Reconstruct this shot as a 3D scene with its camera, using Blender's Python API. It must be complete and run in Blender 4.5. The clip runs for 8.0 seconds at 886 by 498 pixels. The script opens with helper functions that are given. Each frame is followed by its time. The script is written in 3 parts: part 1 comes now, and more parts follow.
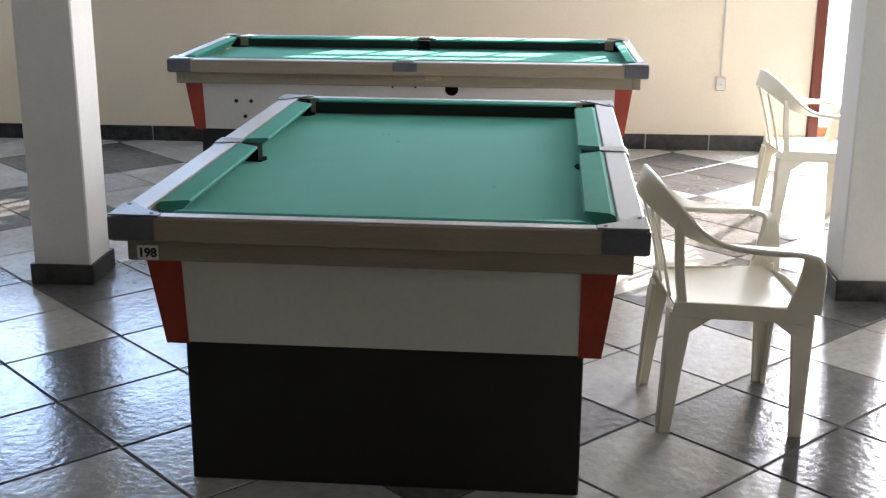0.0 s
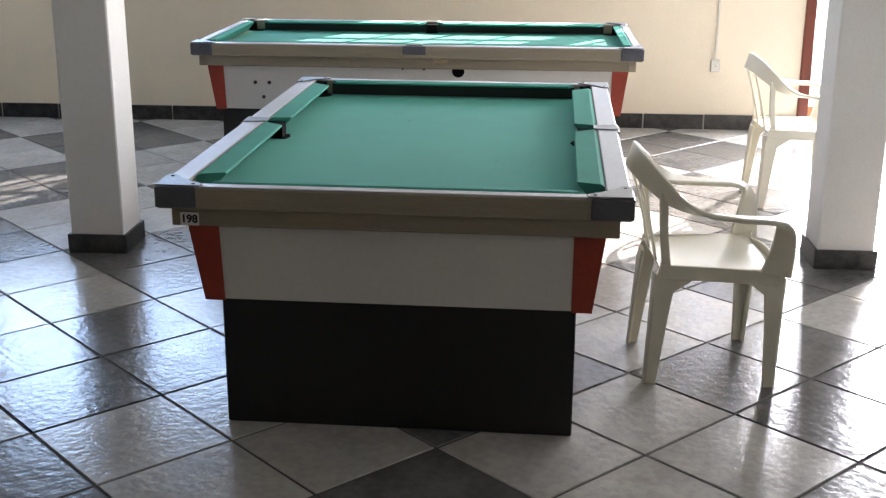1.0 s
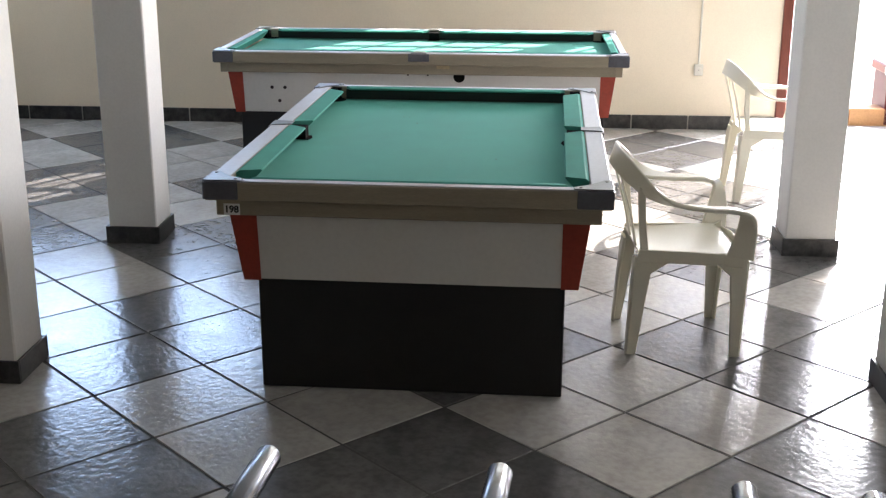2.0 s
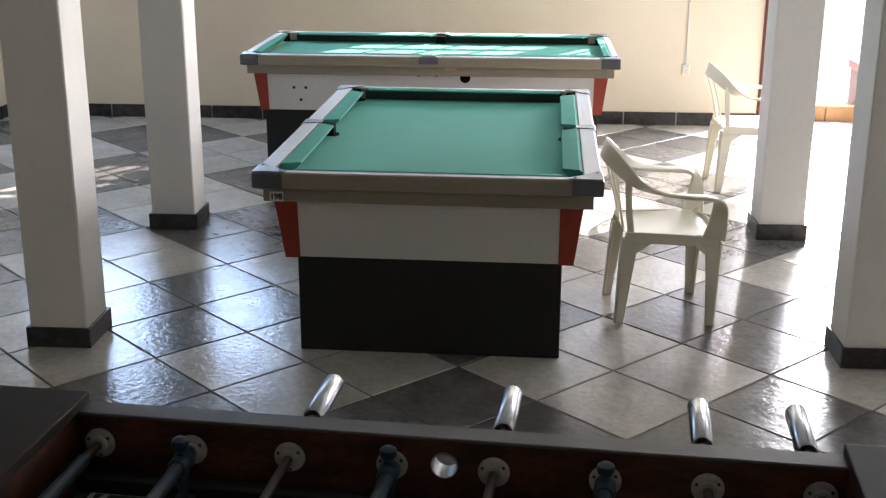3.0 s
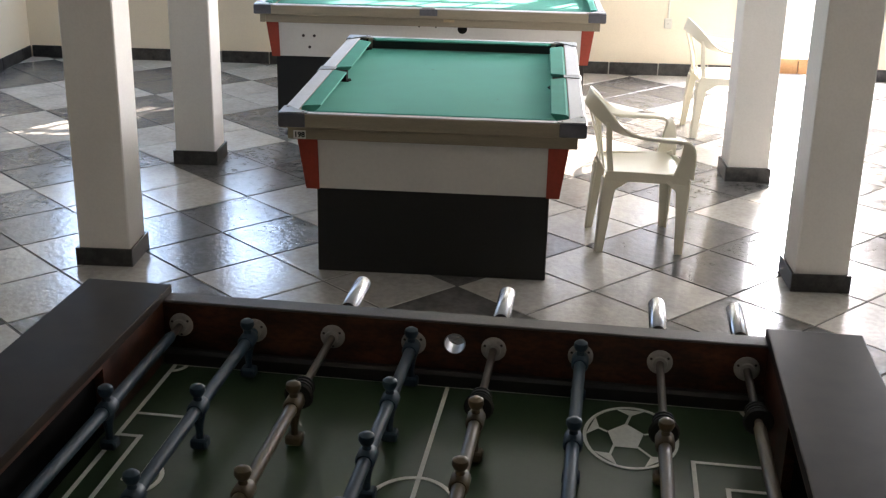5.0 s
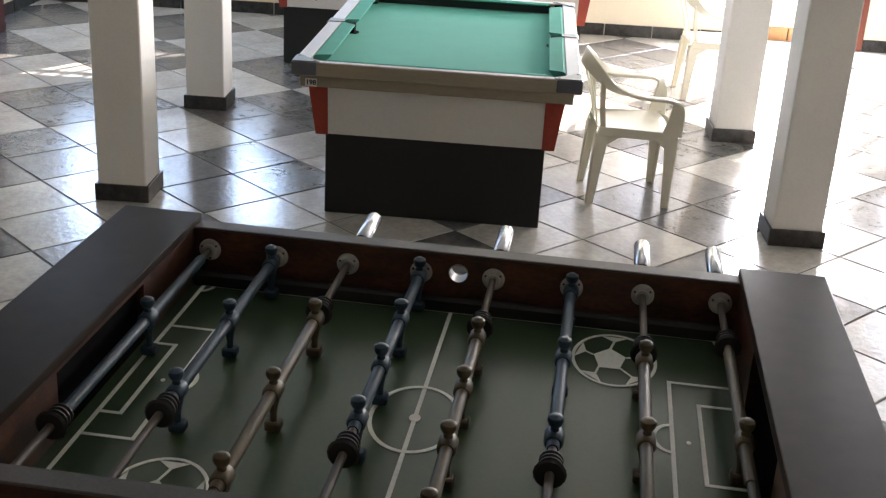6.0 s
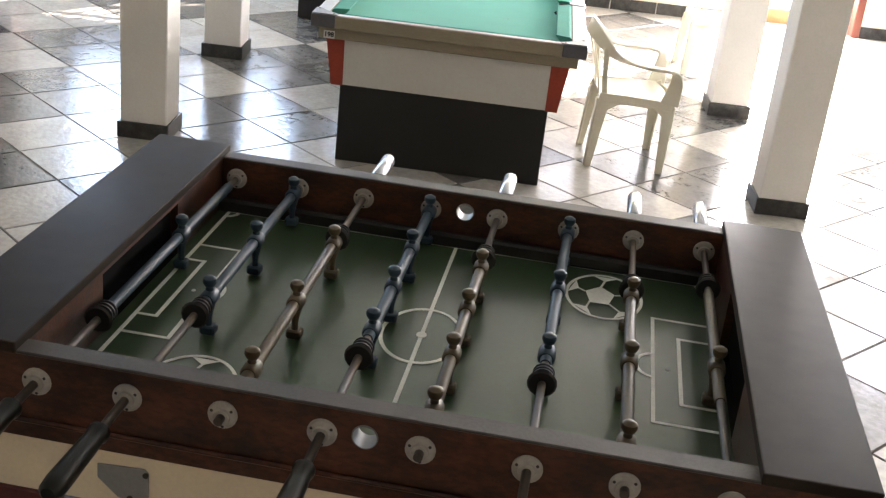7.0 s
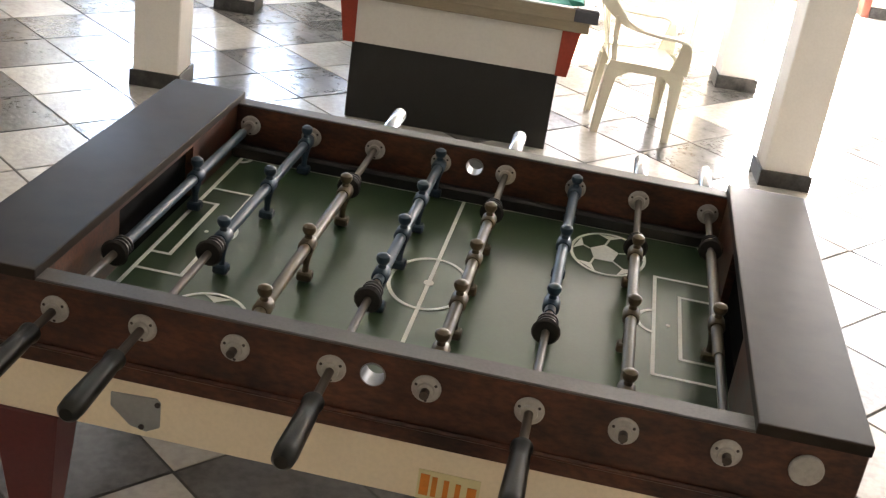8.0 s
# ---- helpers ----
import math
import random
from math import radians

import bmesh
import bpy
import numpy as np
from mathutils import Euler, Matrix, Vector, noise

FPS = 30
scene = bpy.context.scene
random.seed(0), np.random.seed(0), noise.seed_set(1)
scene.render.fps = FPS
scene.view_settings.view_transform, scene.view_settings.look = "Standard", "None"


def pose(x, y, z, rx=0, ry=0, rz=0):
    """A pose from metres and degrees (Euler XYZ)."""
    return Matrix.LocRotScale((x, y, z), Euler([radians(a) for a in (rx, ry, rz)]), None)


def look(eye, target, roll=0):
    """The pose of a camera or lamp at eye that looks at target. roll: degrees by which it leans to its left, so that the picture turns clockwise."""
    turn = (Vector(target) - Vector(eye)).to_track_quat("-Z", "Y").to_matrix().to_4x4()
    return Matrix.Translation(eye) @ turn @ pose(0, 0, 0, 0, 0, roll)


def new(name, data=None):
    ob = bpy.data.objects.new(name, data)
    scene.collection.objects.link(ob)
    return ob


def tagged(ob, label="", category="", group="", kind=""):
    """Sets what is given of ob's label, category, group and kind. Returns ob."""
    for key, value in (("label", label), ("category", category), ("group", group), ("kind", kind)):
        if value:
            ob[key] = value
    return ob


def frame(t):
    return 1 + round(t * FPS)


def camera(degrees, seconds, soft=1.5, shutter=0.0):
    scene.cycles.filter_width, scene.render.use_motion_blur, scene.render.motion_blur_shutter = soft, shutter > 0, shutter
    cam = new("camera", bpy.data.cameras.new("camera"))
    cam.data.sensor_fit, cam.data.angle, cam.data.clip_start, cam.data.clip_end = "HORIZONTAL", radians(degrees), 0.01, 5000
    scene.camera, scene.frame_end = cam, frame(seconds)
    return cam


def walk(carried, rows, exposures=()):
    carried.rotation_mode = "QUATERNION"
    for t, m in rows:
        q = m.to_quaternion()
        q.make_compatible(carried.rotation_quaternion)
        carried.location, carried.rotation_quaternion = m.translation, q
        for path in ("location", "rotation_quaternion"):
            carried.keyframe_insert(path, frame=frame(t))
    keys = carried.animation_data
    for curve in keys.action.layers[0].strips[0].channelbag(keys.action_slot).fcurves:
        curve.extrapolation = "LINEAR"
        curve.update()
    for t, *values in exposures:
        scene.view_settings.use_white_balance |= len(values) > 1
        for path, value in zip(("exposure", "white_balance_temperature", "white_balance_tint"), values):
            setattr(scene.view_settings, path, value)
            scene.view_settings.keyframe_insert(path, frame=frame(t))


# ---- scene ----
# ---------------------------------------------------------------- camera and walk
cam = camera(41.0, 8.0, soft=1.3)
PATH = [
    (0, (0.688, -3.606, 1.505), (0.566, -1.688, 0.954), 0.32),
    (0.5, (0.701, -3.792, 1.539), (0.572, -1.880, 0.965), 0.29),
    (1, (0.703, -3.982, 1.574), (0.573, -2.073, 0.990), 0.29),
    (1.5, (0.712, -4.198, 1.621), (0.585, -2.290, 1.036), 0.26),
    (3, (0.677, -5.161, 1.838), (0.559, -3.255, 1.242), 0.22),
    (3.5, (0.680, -5.318, 1.881), (0.564, -3.418, 1.267), 0.40),
    (4, (0.675, -5.455, 1.911), (0.569, -3.559, 1.283), 0.56),
    (4.5, (0.665, -5.632, 1.938), (0.564, -3.743, 1.290), 0.77),
    (6, (0.613, -6.137, 2.033), (0.545, -4.282, 1.287), 3.21),
    (6.5, (0.599, -6.300, 2.021), (0.541, -4.454, 1.256), 4.93),
    (7, (0.584, -6.452, 2.049), (0.534, -4.615, 1.259), 6.44),
    (7.5, (0.572, -6.538, 2.032), (0.526, -4.707, 1.230), 7.81),
    (8, (0.566, -6.533, 2.023), (0.525, -4.717, 1.187), 8.72),
]
EXPOSURES = [(0.0, 2.36, 6600, 18), (1.5, 2.4, 6600, 18), (4.5, 2.62, 6900, 18), (6.0, 3.0, 6950, 18), (6.5, 3.25, 7050, 18), (7.5, 3.95, 7400, 19), (8.0, 4.1, 7550, 19)]
walk(cam, [(t, look(eye, target, roll)) for t, eye, target, roll in PATH], EXPOSURES)

# ---------------------------------------------------------------- world, sun, daylight
WALL_Y, LEFT, RIGHT, REAR, TOP = 4.129, -6.0, 6.6, -9.6, 3.0
SUN_ELEV, SUN_DIR = 28.0, (0.545, 0.838)
world = bpy.data.worlds.new("world")
scene.world = world
world.use_nodes = True
wn = world.node_tree.nodes
sky = wn.new("ShaderNodeTexSky")
sky.sky_type, sky.sun_disc = "NISHITA", False
sky.sun_elevation, sky.sun_rotation = radians(SUN_ELEV), math.atan2(SUN_DIR[0], SUN_DIR[1])
wn["Background"].inputs["Strength"].default_value = 0.15
world.node_tree.links.new(sky.outputs["Color"], wn["Background"].inputs["Color"])

sun_data = bpy.data.lights.new("sun", "SUN")
sun_data.energy, sun_data.angle, sun_data.color = 5.0, radians(0.5), (1.0, 0.95, 0.86)
sun = new("sun", sun_data)
ce = math.cos(radians(SUN_ELEV))
to_sun = Vector((SUN_DIR[0] * ce, SUN_DIR[1] * ce, math.sin(radians(SUN_ELEV))))
sun.matrix_world = look((3, 8, 6), Vector((3, 8, 6)) - to_sun)


def window_light(name, centre, aim, w, h, watts, colour):
    data = bpy.data.lights.new(name, "AREA")
    data.shape, data.size, data.size_y, data.energy, data.color = "RECTANGLE", w, h, watts, colour
    ob = new(name, data)
    ob.matrix_world = look(centre, aim)
    return ob


SKY_COL = (0.86, 0.93, 1.0)
window_light("door_daylight", (3.135, WALL_Y + 0.17, 1.25), (2.6, -0.7, 0.6), 1.05, 1.9, 85, SKY_COL)
BLUE_SKY = (0.46, 0.68, 1.0)
for wx, wz, ww, wh, watts in ((-2.86, 1.82, 0.84, 1.0, 5.0), (-1.77, 1.67, 0.86, 0.7, 3.5), (4.95, 1.75, 1.2, 1.1, 14)):
    window_light("window_daylight", (wx, WALL_Y + 0.045, wz), (wx + 0.5, -0.7, 0.3), ww, wh, watts, BLUE_SKY)


# ---------------------------------------------------------------- materials
def material(name, colour, rough=0.5, metal=0.0, vary=0.25, scale=6.0, fine=80.0, bump=0.05, dist=0.002, rough_vary=0.1, tile_random=0.0, coat=0.0, dark=None, stretch=None, ior=1.45, spec=0.5, sheen=0.0):
    """Base colour varied by a broad and a fine noise, roughness by the fine one, and a fine relief."""
    m = bpy.data.materials.new(name)
    m.use_nodes = True
    n, l = m.node_tree.nodes, m.node_tree.links
    b = n["Principled BSDF"]
    co = n.new("ShaderNodeTexCoord")
    mp = n.new("ShaderNodeMapping")
    if stretch:
        mp.inputs["Scale"].default_value = stretch
    l.new(co.outputs["Object"], mp.inputs["Vector"])
    vec = mp.outputs["Vector"]
    info = n.new("ShaderNodeObjectInfo")
    if tile_random:
        off = n.new("ShaderNodeVectorMath")
        off.operation = "MULTIPLY_ADD"
        off.inputs[1].default_value = (37.0, 53.0, 11.0)
        l.new(info.outputs["Random"], off.inputs[0])
        l.new(vec, off.inputs[2])
        vec = off.outputs[0]
    big = n.new("ShaderNodeTexNoise")
    big.inputs["Scale"].default_value, big.inputs["Detail"].default_value, big.inputs["Roughness"].default_value = scale, 5, 0.6
    small = n.new("ShaderNodeTexNoise")
    small.inputs["Scale"].default_value, small.inputs["Detail"].default_value = fine, 3
    l.new(vec, big.inputs["Vector"])
    l.new(vec, small.inputs["Vector"])
    second = dark or tuple(c * 0.55 for c in colour)
    ramp = n.new("ShaderNodeValToRGB")
    ramp.color_ramp.elements[0].position, ramp.color_ramp.elements[1].position = 0.32, 0.68
    ramp.color_ramp.elements[0].color = (*[a + (c - a) * (1 - vary) for a, c in zip(second, colour)], 1)
    ramp.color_ramp.elements[1].color = (*colour, 1)
    l.new(big.outputs["Fac"], ramp.inputs["Fac"])
    mix = n.new("ShaderNodeMix")
    mix.data_type, mix.blend_type = "RGBA", "MULTIPLY"
    mix.inputs["Factor"].default_value = min(1.0, vary * 0.8)
    l.new(ramp.outputs["Color"], mix.inputs["A"])
    gr = n.new("ShaderNodeValToRGB")
    gr.color_ramp.elements[0].position, gr.color_ramp.elements[1].position = 0.35, 0.6
    gr.color_ramp.elements[0].color = (0.6, 0.6, 0.6, 1)
    l.new(small.outputs["Fac"], gr.inputs["Fac"])
    l.new(gr.outputs["Color"], mix.inputs["B"])
    out = mix.outputs["Result"]
    if tile_random:
        hsv = n.new("ShaderNodeHueSaturation")
        mr = n.new("ShaderNodeMapRange")
        mr.inputs["To Min"].default_value, mr.inputs["To Max"].default_value = 1 - tile_random, 1 + tile_random
        l.new(info.outputs["Random"], mr.inputs["Value"])
        l.new(mr.outputs["Result"], hsv.inputs["Value"])
        l.new(out, hsv.inputs["Color"])
        out = hsv.outputs["Color"]
    l.new(out, b.inputs["Base Color"])
    rr = n.new("ShaderNodeMapRange")
    rr.inputs["To Min"].default_value, rr.inputs["To Max"].default_value = max(0.02, rough - rough_vary), min(1, rough + rough_vary)
    l.new(big.outputs["Fac"], rr.inputs["Value"])
    l.new(rr.outputs["Result"], b.inputs["Roughness"])
    b.inputs["Metallic"].default_value = metal
    b.inputs["IOR"].default_value = ior
    b.inputs["Specular IOR Level"].default_value = spec
    b.inputs["Coat Weight"].default_value = coat
    b.inputs["Sheen Weight"].default_value = sheen
    b.inputs["Sheen Roughness"].default_value = 0.35
    b.inputs["Coat Roughness"].default_value = 0.08
    if bump:
        bp = n.new("ShaderNodeBump")
        bp.inputs["Strength"].default_value, bp.inputs["Distance"].default_value = bump, dist
        l.new(small.outputs["Fac"], bp.inputs["Height"])
        l.new(bp.outputs["Normal"], b.inputs["Normal"])
    return m


M_TILE_LIGHT = material("glazed_light_tile", (0.53, 0.505, 0.465), 0.20, vary=0.45, scale=5, fine=34, bump=0.55, dist=0.0030, rough_vary=0.09, tile_random=0.10, ior=1.5)
M_TILE_DARK = material("glazed_dark_tile", (0.155, 0.150, 0.145), 0.20, vary=0.7, scale=7, fine=34, bump=0.55, dist=0.0030, rough_vary=0.09, tile_random=0.18, ior=1.5)
M_GROUT = material("dark_grout", (0.07, 0.065, 0.06), 0.8, vary=0.5, bump=0.3)
M_SKIRT = material("dark_granite_skirting", (0.075, 0.073, 0.070), 0.35, vary=1.0, scale=16, fine=70, tile_random=0.25, dark=(0.014, 0.014, 0.016))
M_WALL = material("cream_painted_plaster", (0.90, 0.80, 0.635), 0.75, vary=0.12, scale=1.5, fine=120, bump=0.12)
M_WHITE = material("white_painted_plaster", (0.85, 0.835, 0.80), 0.7, vary=0.12, scale=2.5, fine=90, bump=0.15)
M_CEIL = material("grey_cream_ceiling_paint", (0.78, 0.76, 0.72), 0.8, vary=0.15, scale=1.2)
M_REDWOOD = material("red_brown_door_wood", (0.20, 0.055, 0.035), 0.4, vary=0.5, scale=4, stretch=(6, 6, 0.6))
M_FELT = material("green_billiard_cloth", (0.085, 0.36, 0.29), 0.8, vary=0.20, scale=3.5, fine=420, bump=0.25, dist=0.001, ior=1.2, sheen=0.06)
M_FELT_CUSH = material("green_cushion_cloth", (0.075, 0.33, 0.265), 0.8, vary=0.22, scale=9, fine=420, bump=0.25, dist=0.001, ior=1.2)
M_PANEL = material("off_white_laminate", (0.66, 0.655, 0.63), 0.45, vary=0.12, scale=3, fine=60, bump=0.03)
M_RAIL = material("pale_grey_rail_laminate", (0.50, 0.51, 0.54), 0.42, vary=0.22, scale=10, fine=70, bump=0.04, stretch=(1, 1, 1))
M_RAILSIDE = material("beige_wood_rail", (0.31, 0.27, 0.20), 0.5, vary=0.35, scale=5, fine=60, stretch=(1, 1, 9))
M_PATCH = material("beige_bare_wood", (0.46, 0.36, 0.22), 0.6, vary=0.3, scale=20)
M_CAP = material("grey_plastic_corner_cap", (0.10, 0.105, 0.125), 0.38, vary=0.35, scale=20)
M_PLATE = material("worn_metal_pocket_plate", (0.24, 0.25, 0.255), 0.42, 0.7, vary=0.6, scale=25)
M_ORANGE = material("orange_red_trim", (0.38, 0.052, 0.028), 0.5, vary=0.4, scale=8, fine=60)
M_BLACK = material("black_board_and_lip_shade", (0.012, 0.012, 0.012), 0.5, vary=0.5, scale=6, fine=90)
M_POCKET = material("black_pocket", (0.006, 0.006, 0.006), 0.9, vary=0.2, spec=0.05)
M_PLASTIC = material("cream_white_plastic", (0.72, 0.685, 0.56), 0.38, vary=0.10, scale=7, fine=150, bump=0.02)
M_SIGN = material("white_sign_plate", (0.75, 0.75, 0.75), 0.4, vary=0.06)
M_INK = material("black_ink", (0.01, 0.01, 0.01), 0.5, vary=0.1)
M_OUTLET = material("ivory_outlet_plastic", (0.72, 0.70, 0.62), 0.4, vary=0.1)
M_SCREW = material("dark_screw", (0.05, 0.04, 0.04), 0.4, 0.6)
M_FZWOOD = material("varnished_dark_red_wood", (0.112, 0.039, 0.021), 0.42, vary=1.0, scale=4.5, fine=36, bump=0.06, stretch=(1.3, 3, 3), coat=0.10, dark=(0.020, 0.008, 0.005))
M_FZTOP = material("black_laminate_top", (0.034, 0.026, 0.020), 0.42, vary=0.7, scale=2.2, fine=14, bump=0.01, rough_vary=0.20, ior=1.35, spec=0.16, dark=(0.008, 0.006, 0.005))
M_FZCREAM = material("cream_laminate_board", (0.72, 0.62, 0.48), 0.5, vary=0.16, scale=2.5, fine=90)
M_FZSTRIP = material("worn_grey_brown_edge_strip", (0.075, 0.067, 0.063), 0.5, vary=0.6, scale=14, fine=120)
M_FZLEG = material("dark_red_lacquer", (0.10, 0.022, 0.022), 0.4, vary=0.4, scale=4)
M_FIELD = material("dark_green_printed_field", (0.046, 0.080, 0.039), 0.29, vary=0.25, scale=3, fine=90, bump=0.0, rough_vary=0.03)
M_LINE = material("white_field_paint", (0.86, 0.88, 0.82), 0.45, vary=0.2, scale=20)
M_STEEL = material("dull_steel_rod", (0.085, 0.068, 0.056), 0.5, 0.3, vary=0.5, scale=12, stretch=(1, 0.3, 1))
M_TAN = material("tan_painted_metal", (0.110, 0.083, 0.047), 0.5, 0.1, vary=0.45, scale=16)
M_BLUE = material("blue_painted_metal", (0.026, 0.055, 0.082), 0.5, 0.1, vary=0.45, scale=16)
M_RUBBER = material("black_rubber", (0.018, 0.016, 0.015), 0.55, vary=0.3)
M_FLANGE = material("grey_white_nylon_flange", (0.38, 0.365, 0.345), 0.5, vary=0.4, scale=30)
M_GRIP = material("black_plastic_grip", (0.010, 0.011, 0.010), 0.32, vary=0.3, spec=0.3)
M_CHROME = material("chrome_tube", (0.19, 0.195, 0.205), 0.24, 1.0, vary=0.15)
M_GREYPLATE = material("grey_steel_plate", (0.27, 0.28, 0.29), 0.45, 0.3, vary=0.2, scale=10)
M_YELLOW = material("pale_sticker", (0.62, 0.56, 0.34), 0.4, vary=0.15)
M_REDINK = material("red_sticker_ink", (0.55, 0.13, 0.025), 0.4, vary=0.3, dark=(0.6, 0.36, 0.05))
M_KERB = material("orange_ceramic_kerb", (0.52, 0.30, 0.13), 0.5, vary=0.35, scale=6)
M_PATIO = material("pale_concrete", (0.50, 0.48, 0.44), 0.8, vary=0.3, scale=1.5, fine=40)
M_IRON = material("dark_iron_bar", (0.04, 0.035, 0.03), 0.5, 0.4)


def glow(name, colour, strength):
    m = bpy.data.materials.new(name)
    m.use_nodes = True
    n = m.node_tree.nodes
    n.remove(n["Principled BSDF"])
    e = n.new("ShaderNodeEmission")
    e.inputs["Color"].default_value, e.inputs["Strength"].default_value = (*colour, 1), strength
    m.node_tree.links.new(e.outputs[0], n["Material Output"].inputs["Surface"])
    return m


M_BACKDROP = glow("hazy_daylight", (0.46, 0.68, 1.0), 1.4)


# ---------------------------------------------------------------- mesh helpers
def mesh_object(name, bm, mat, parent=None, smooth=False, angle=40):
    me = bpy.data.meshes.new(name)
    bmesh.ops.recalc_face_normals(bm, faces=bm.faces)
    if smooth:
        for f in bm.faces:
            f.smooth = True
        for e in bm.edges:
            if len(e.link_faces) == 2 and e.calc_face_angle(0) > radians(angle):
                e.smooth = False
    bm.to_mesh(me)
    bm.free()
    me.materials.append(mat)
    ob = new(name, me)
    if parent:
        ob.parent = parent
    return ob


def part(name, bm, mat, parent, label="", smooth=False):
    ob = mesh_object(name, bm, mat, parent, smooth)
    return tagged(ob, label) if label else ob


def thing(name, m, label, category, group="", kind=""):
    ob = new(name)
    ob.matrix_world = m
    return tagged(ob, label, category, group, kind)


def box(x0, x1, y0, y1, z0, z1, bevel=0.0, bm=None, seg=1):
    own = bmesh.new()
    vs = [own.verts.new((x, y, z)) for x in (x0, x1) for y in (y0, y1) for z in (z0, z1)]
    for q in ((0, 1, 3, 2), (4, 6, 7, 5), (0, 4, 5, 1), (2, 3, 7, 6), (0, 2, 6, 4), (1, 5, 7, 3)):
        own.faces.new([vs[i] for i in q])
    if bevel:
        bmesh.ops.bevel(own, geom=list(own.edges), offset=bevel, segments=seg, affect="EDGES", profile=0.6)
    if bm is None:
        return own
    merge(bm, own)
    return bm


def merge(bm, other, m=None):
    if m is not None:
        bmesh.ops.transform(other, matrix=m, verts=other.verts)
    table = {v: bm.verts.new(v.co) for v in other.verts}
    for f in other.faces:
        nf = bm.faces.new([table[v] for v in f.verts])
        nf.smooth = f.smooth
    other.free()
    return bm


def prism(outline, y0, y1, bevel=0.0):
    """A closed outline in x and z, drawn out along y."""
    bm = bmesh.new()
    a = [bm.verts.new((x, y0, z)) for x, z in outline]
    b = [bm.verts.new((x, y1, z)) for x, z in outline]
    k = len(outline)
    bm.faces.new(a)
    bm.faces.new(b[::-1])
    for i in range(k):
        bm.faces.new((a[i], b[i], b[(i + 1) % k], a[(i + 1) % k]))
    if bevel:
        bmesh.ops.bevel(bm, geom=list(bm.edges), offset=bevel, segments=1, affect="EDGES")
    return bm


def slab(outline, z0, z1, bevel=0.0):
    """A closed outline in x and y, drawn out along z."""
    bm = prism(outline, z0, z1, bevel)
    for v in bm.verts:
        v.co = (v.co.x, v.co.z, v.co.y)
    return bm


def lathe(profile, n=20, axis="z"):
    """Rings of (radius, height) turned round an axis, closed at both ends."""
    bm = bmesh.new()
    rings = []
    for r, h in profile:
        ring = []
        for i in range(n):
            a = 2 * math.pi * i / n
            c, s = r * math.cos(a), r * math.sin(a)
            ring.append(bm.verts.new({"z": (c, s, h), "y": (c, h, s), "x": (h, c, s)}[axis]))
        rings.append(ring)
    for p, q in zip(rings, rings[1:]):
        for i in range(n):
            bm.faces.new((p[i], p[(i + 1) % n], q[(i + 1) % n], q[i]))
    bm.faces.new(rings[0][::-1])
    bm.faces.new(rings[-1])
    return bm


def sweep(points, sizes, side, bm=None, corner=0.3):
    """A rounded flat bar through points; sizes are (width along side, thickness); side is the width's direction."""
    bm = bm or bmesh.new()
    pts = [Vector(p) for p in points]
    rings = []
    for i, p in enumerate(pts):
        t = (pts[min(i + 1, len(pts) - 1)] - pts[max(i - 1, 0)]).normalized()
        s = Vector(side[i] if isinstance(side, list) else side)
        s = (s - t * s.dot(t)).normalized()
        u = t.cross(s)
        w, h = sizes[i] if isinstance(sizes, list) else sizes
        k = corner * min(w, h)
        ring = []
        for a, b in ((w / 2 - k, -h / 2), (w / 2, -h / 2 + k), (w / 2, h / 2 - k), (w / 2 - k, h / 2), (-w / 2 + k, h / 2), (-w / 2, h / 2 - k), (-w / 2, -h / 2 + k), (-w / 2 + k, -h / 2)):
            ring.append(bm.verts.new(p + s * a + u * b))
        rings.append(ring)
    for p, q in zip(rings, rings[1:]):
        for i in range(8):
            bm.faces.new((p[i], p[(i + 1) % 8], q[(i + 1) % 8], q[i]))
    bm.faces.new(rings[0][::-1])
    bm.faces.new(rings[-1])
    return bm


def smooth_line(points, n=6):
    """Catmull-Rom through points."""
    pts = [Vector(p) for p in points]
    out = []
    for i in range(len(pts) - 1):
        a, b, c, d = pts[max(i - 1, 0)], pts[i], pts[i + 1], pts[min(i + 2, len(pts) - 1)]
        for k in range(n):
            t = k / n
            out.append(0.5 * ((2 * b) + (c - a) * t + (2 * a - 5 * b + 4 * c - d) * t * t + (3 * b - a - 3 * c + d) * t ** 3))
    out.append(pts[-1])
    return out


def setting(name, bm, mat, label, category="wall", parent=None):
    return tagged(mesh_object(name, bm, mat, parent), label, category, kind="structure")


# ---------------------------------------------------------------- room
DOOR0, DOOR1, DOOR_TOP = 2.55, 3.72, 2.20
WINDOWS = [(-3.30, -2.42, 1.30, 2.35), (-2.22, -1.32, 1.30, 2.05), (-0.92, -0.30, 1.08, 1.74), (0.22, 1.62, 1.15, 1.85), (1.80, 2.24, 1.05, 1.75), (4.33, 5.57, 1.15, 2.35)]


def pierced_wall(x0, x1, z0, z1, holes, y0, y1):
    bm = bmesh.new()
    xs = sorted({x0, x1, *[h[0] for h in holes], *[h[1] for h in holes]})
    for a, b in zip(xs, xs[1:]):
        cuts = sorted((h[2], h[3]) for h in holes if h[0] <= a and h[1] >= b)
        z = z0
        for c0, c1 in cuts:
            if c0 > z:
                box(a, b, y0, y1, z, c0, bm=bm)
            z = c1
        if z < z1:
            box(a, b, y0, y1, z, z1, bm=bm)
    bmesh.ops.remove_doubles(bm, verts=bm.verts, dist=1e-5)
    return bm


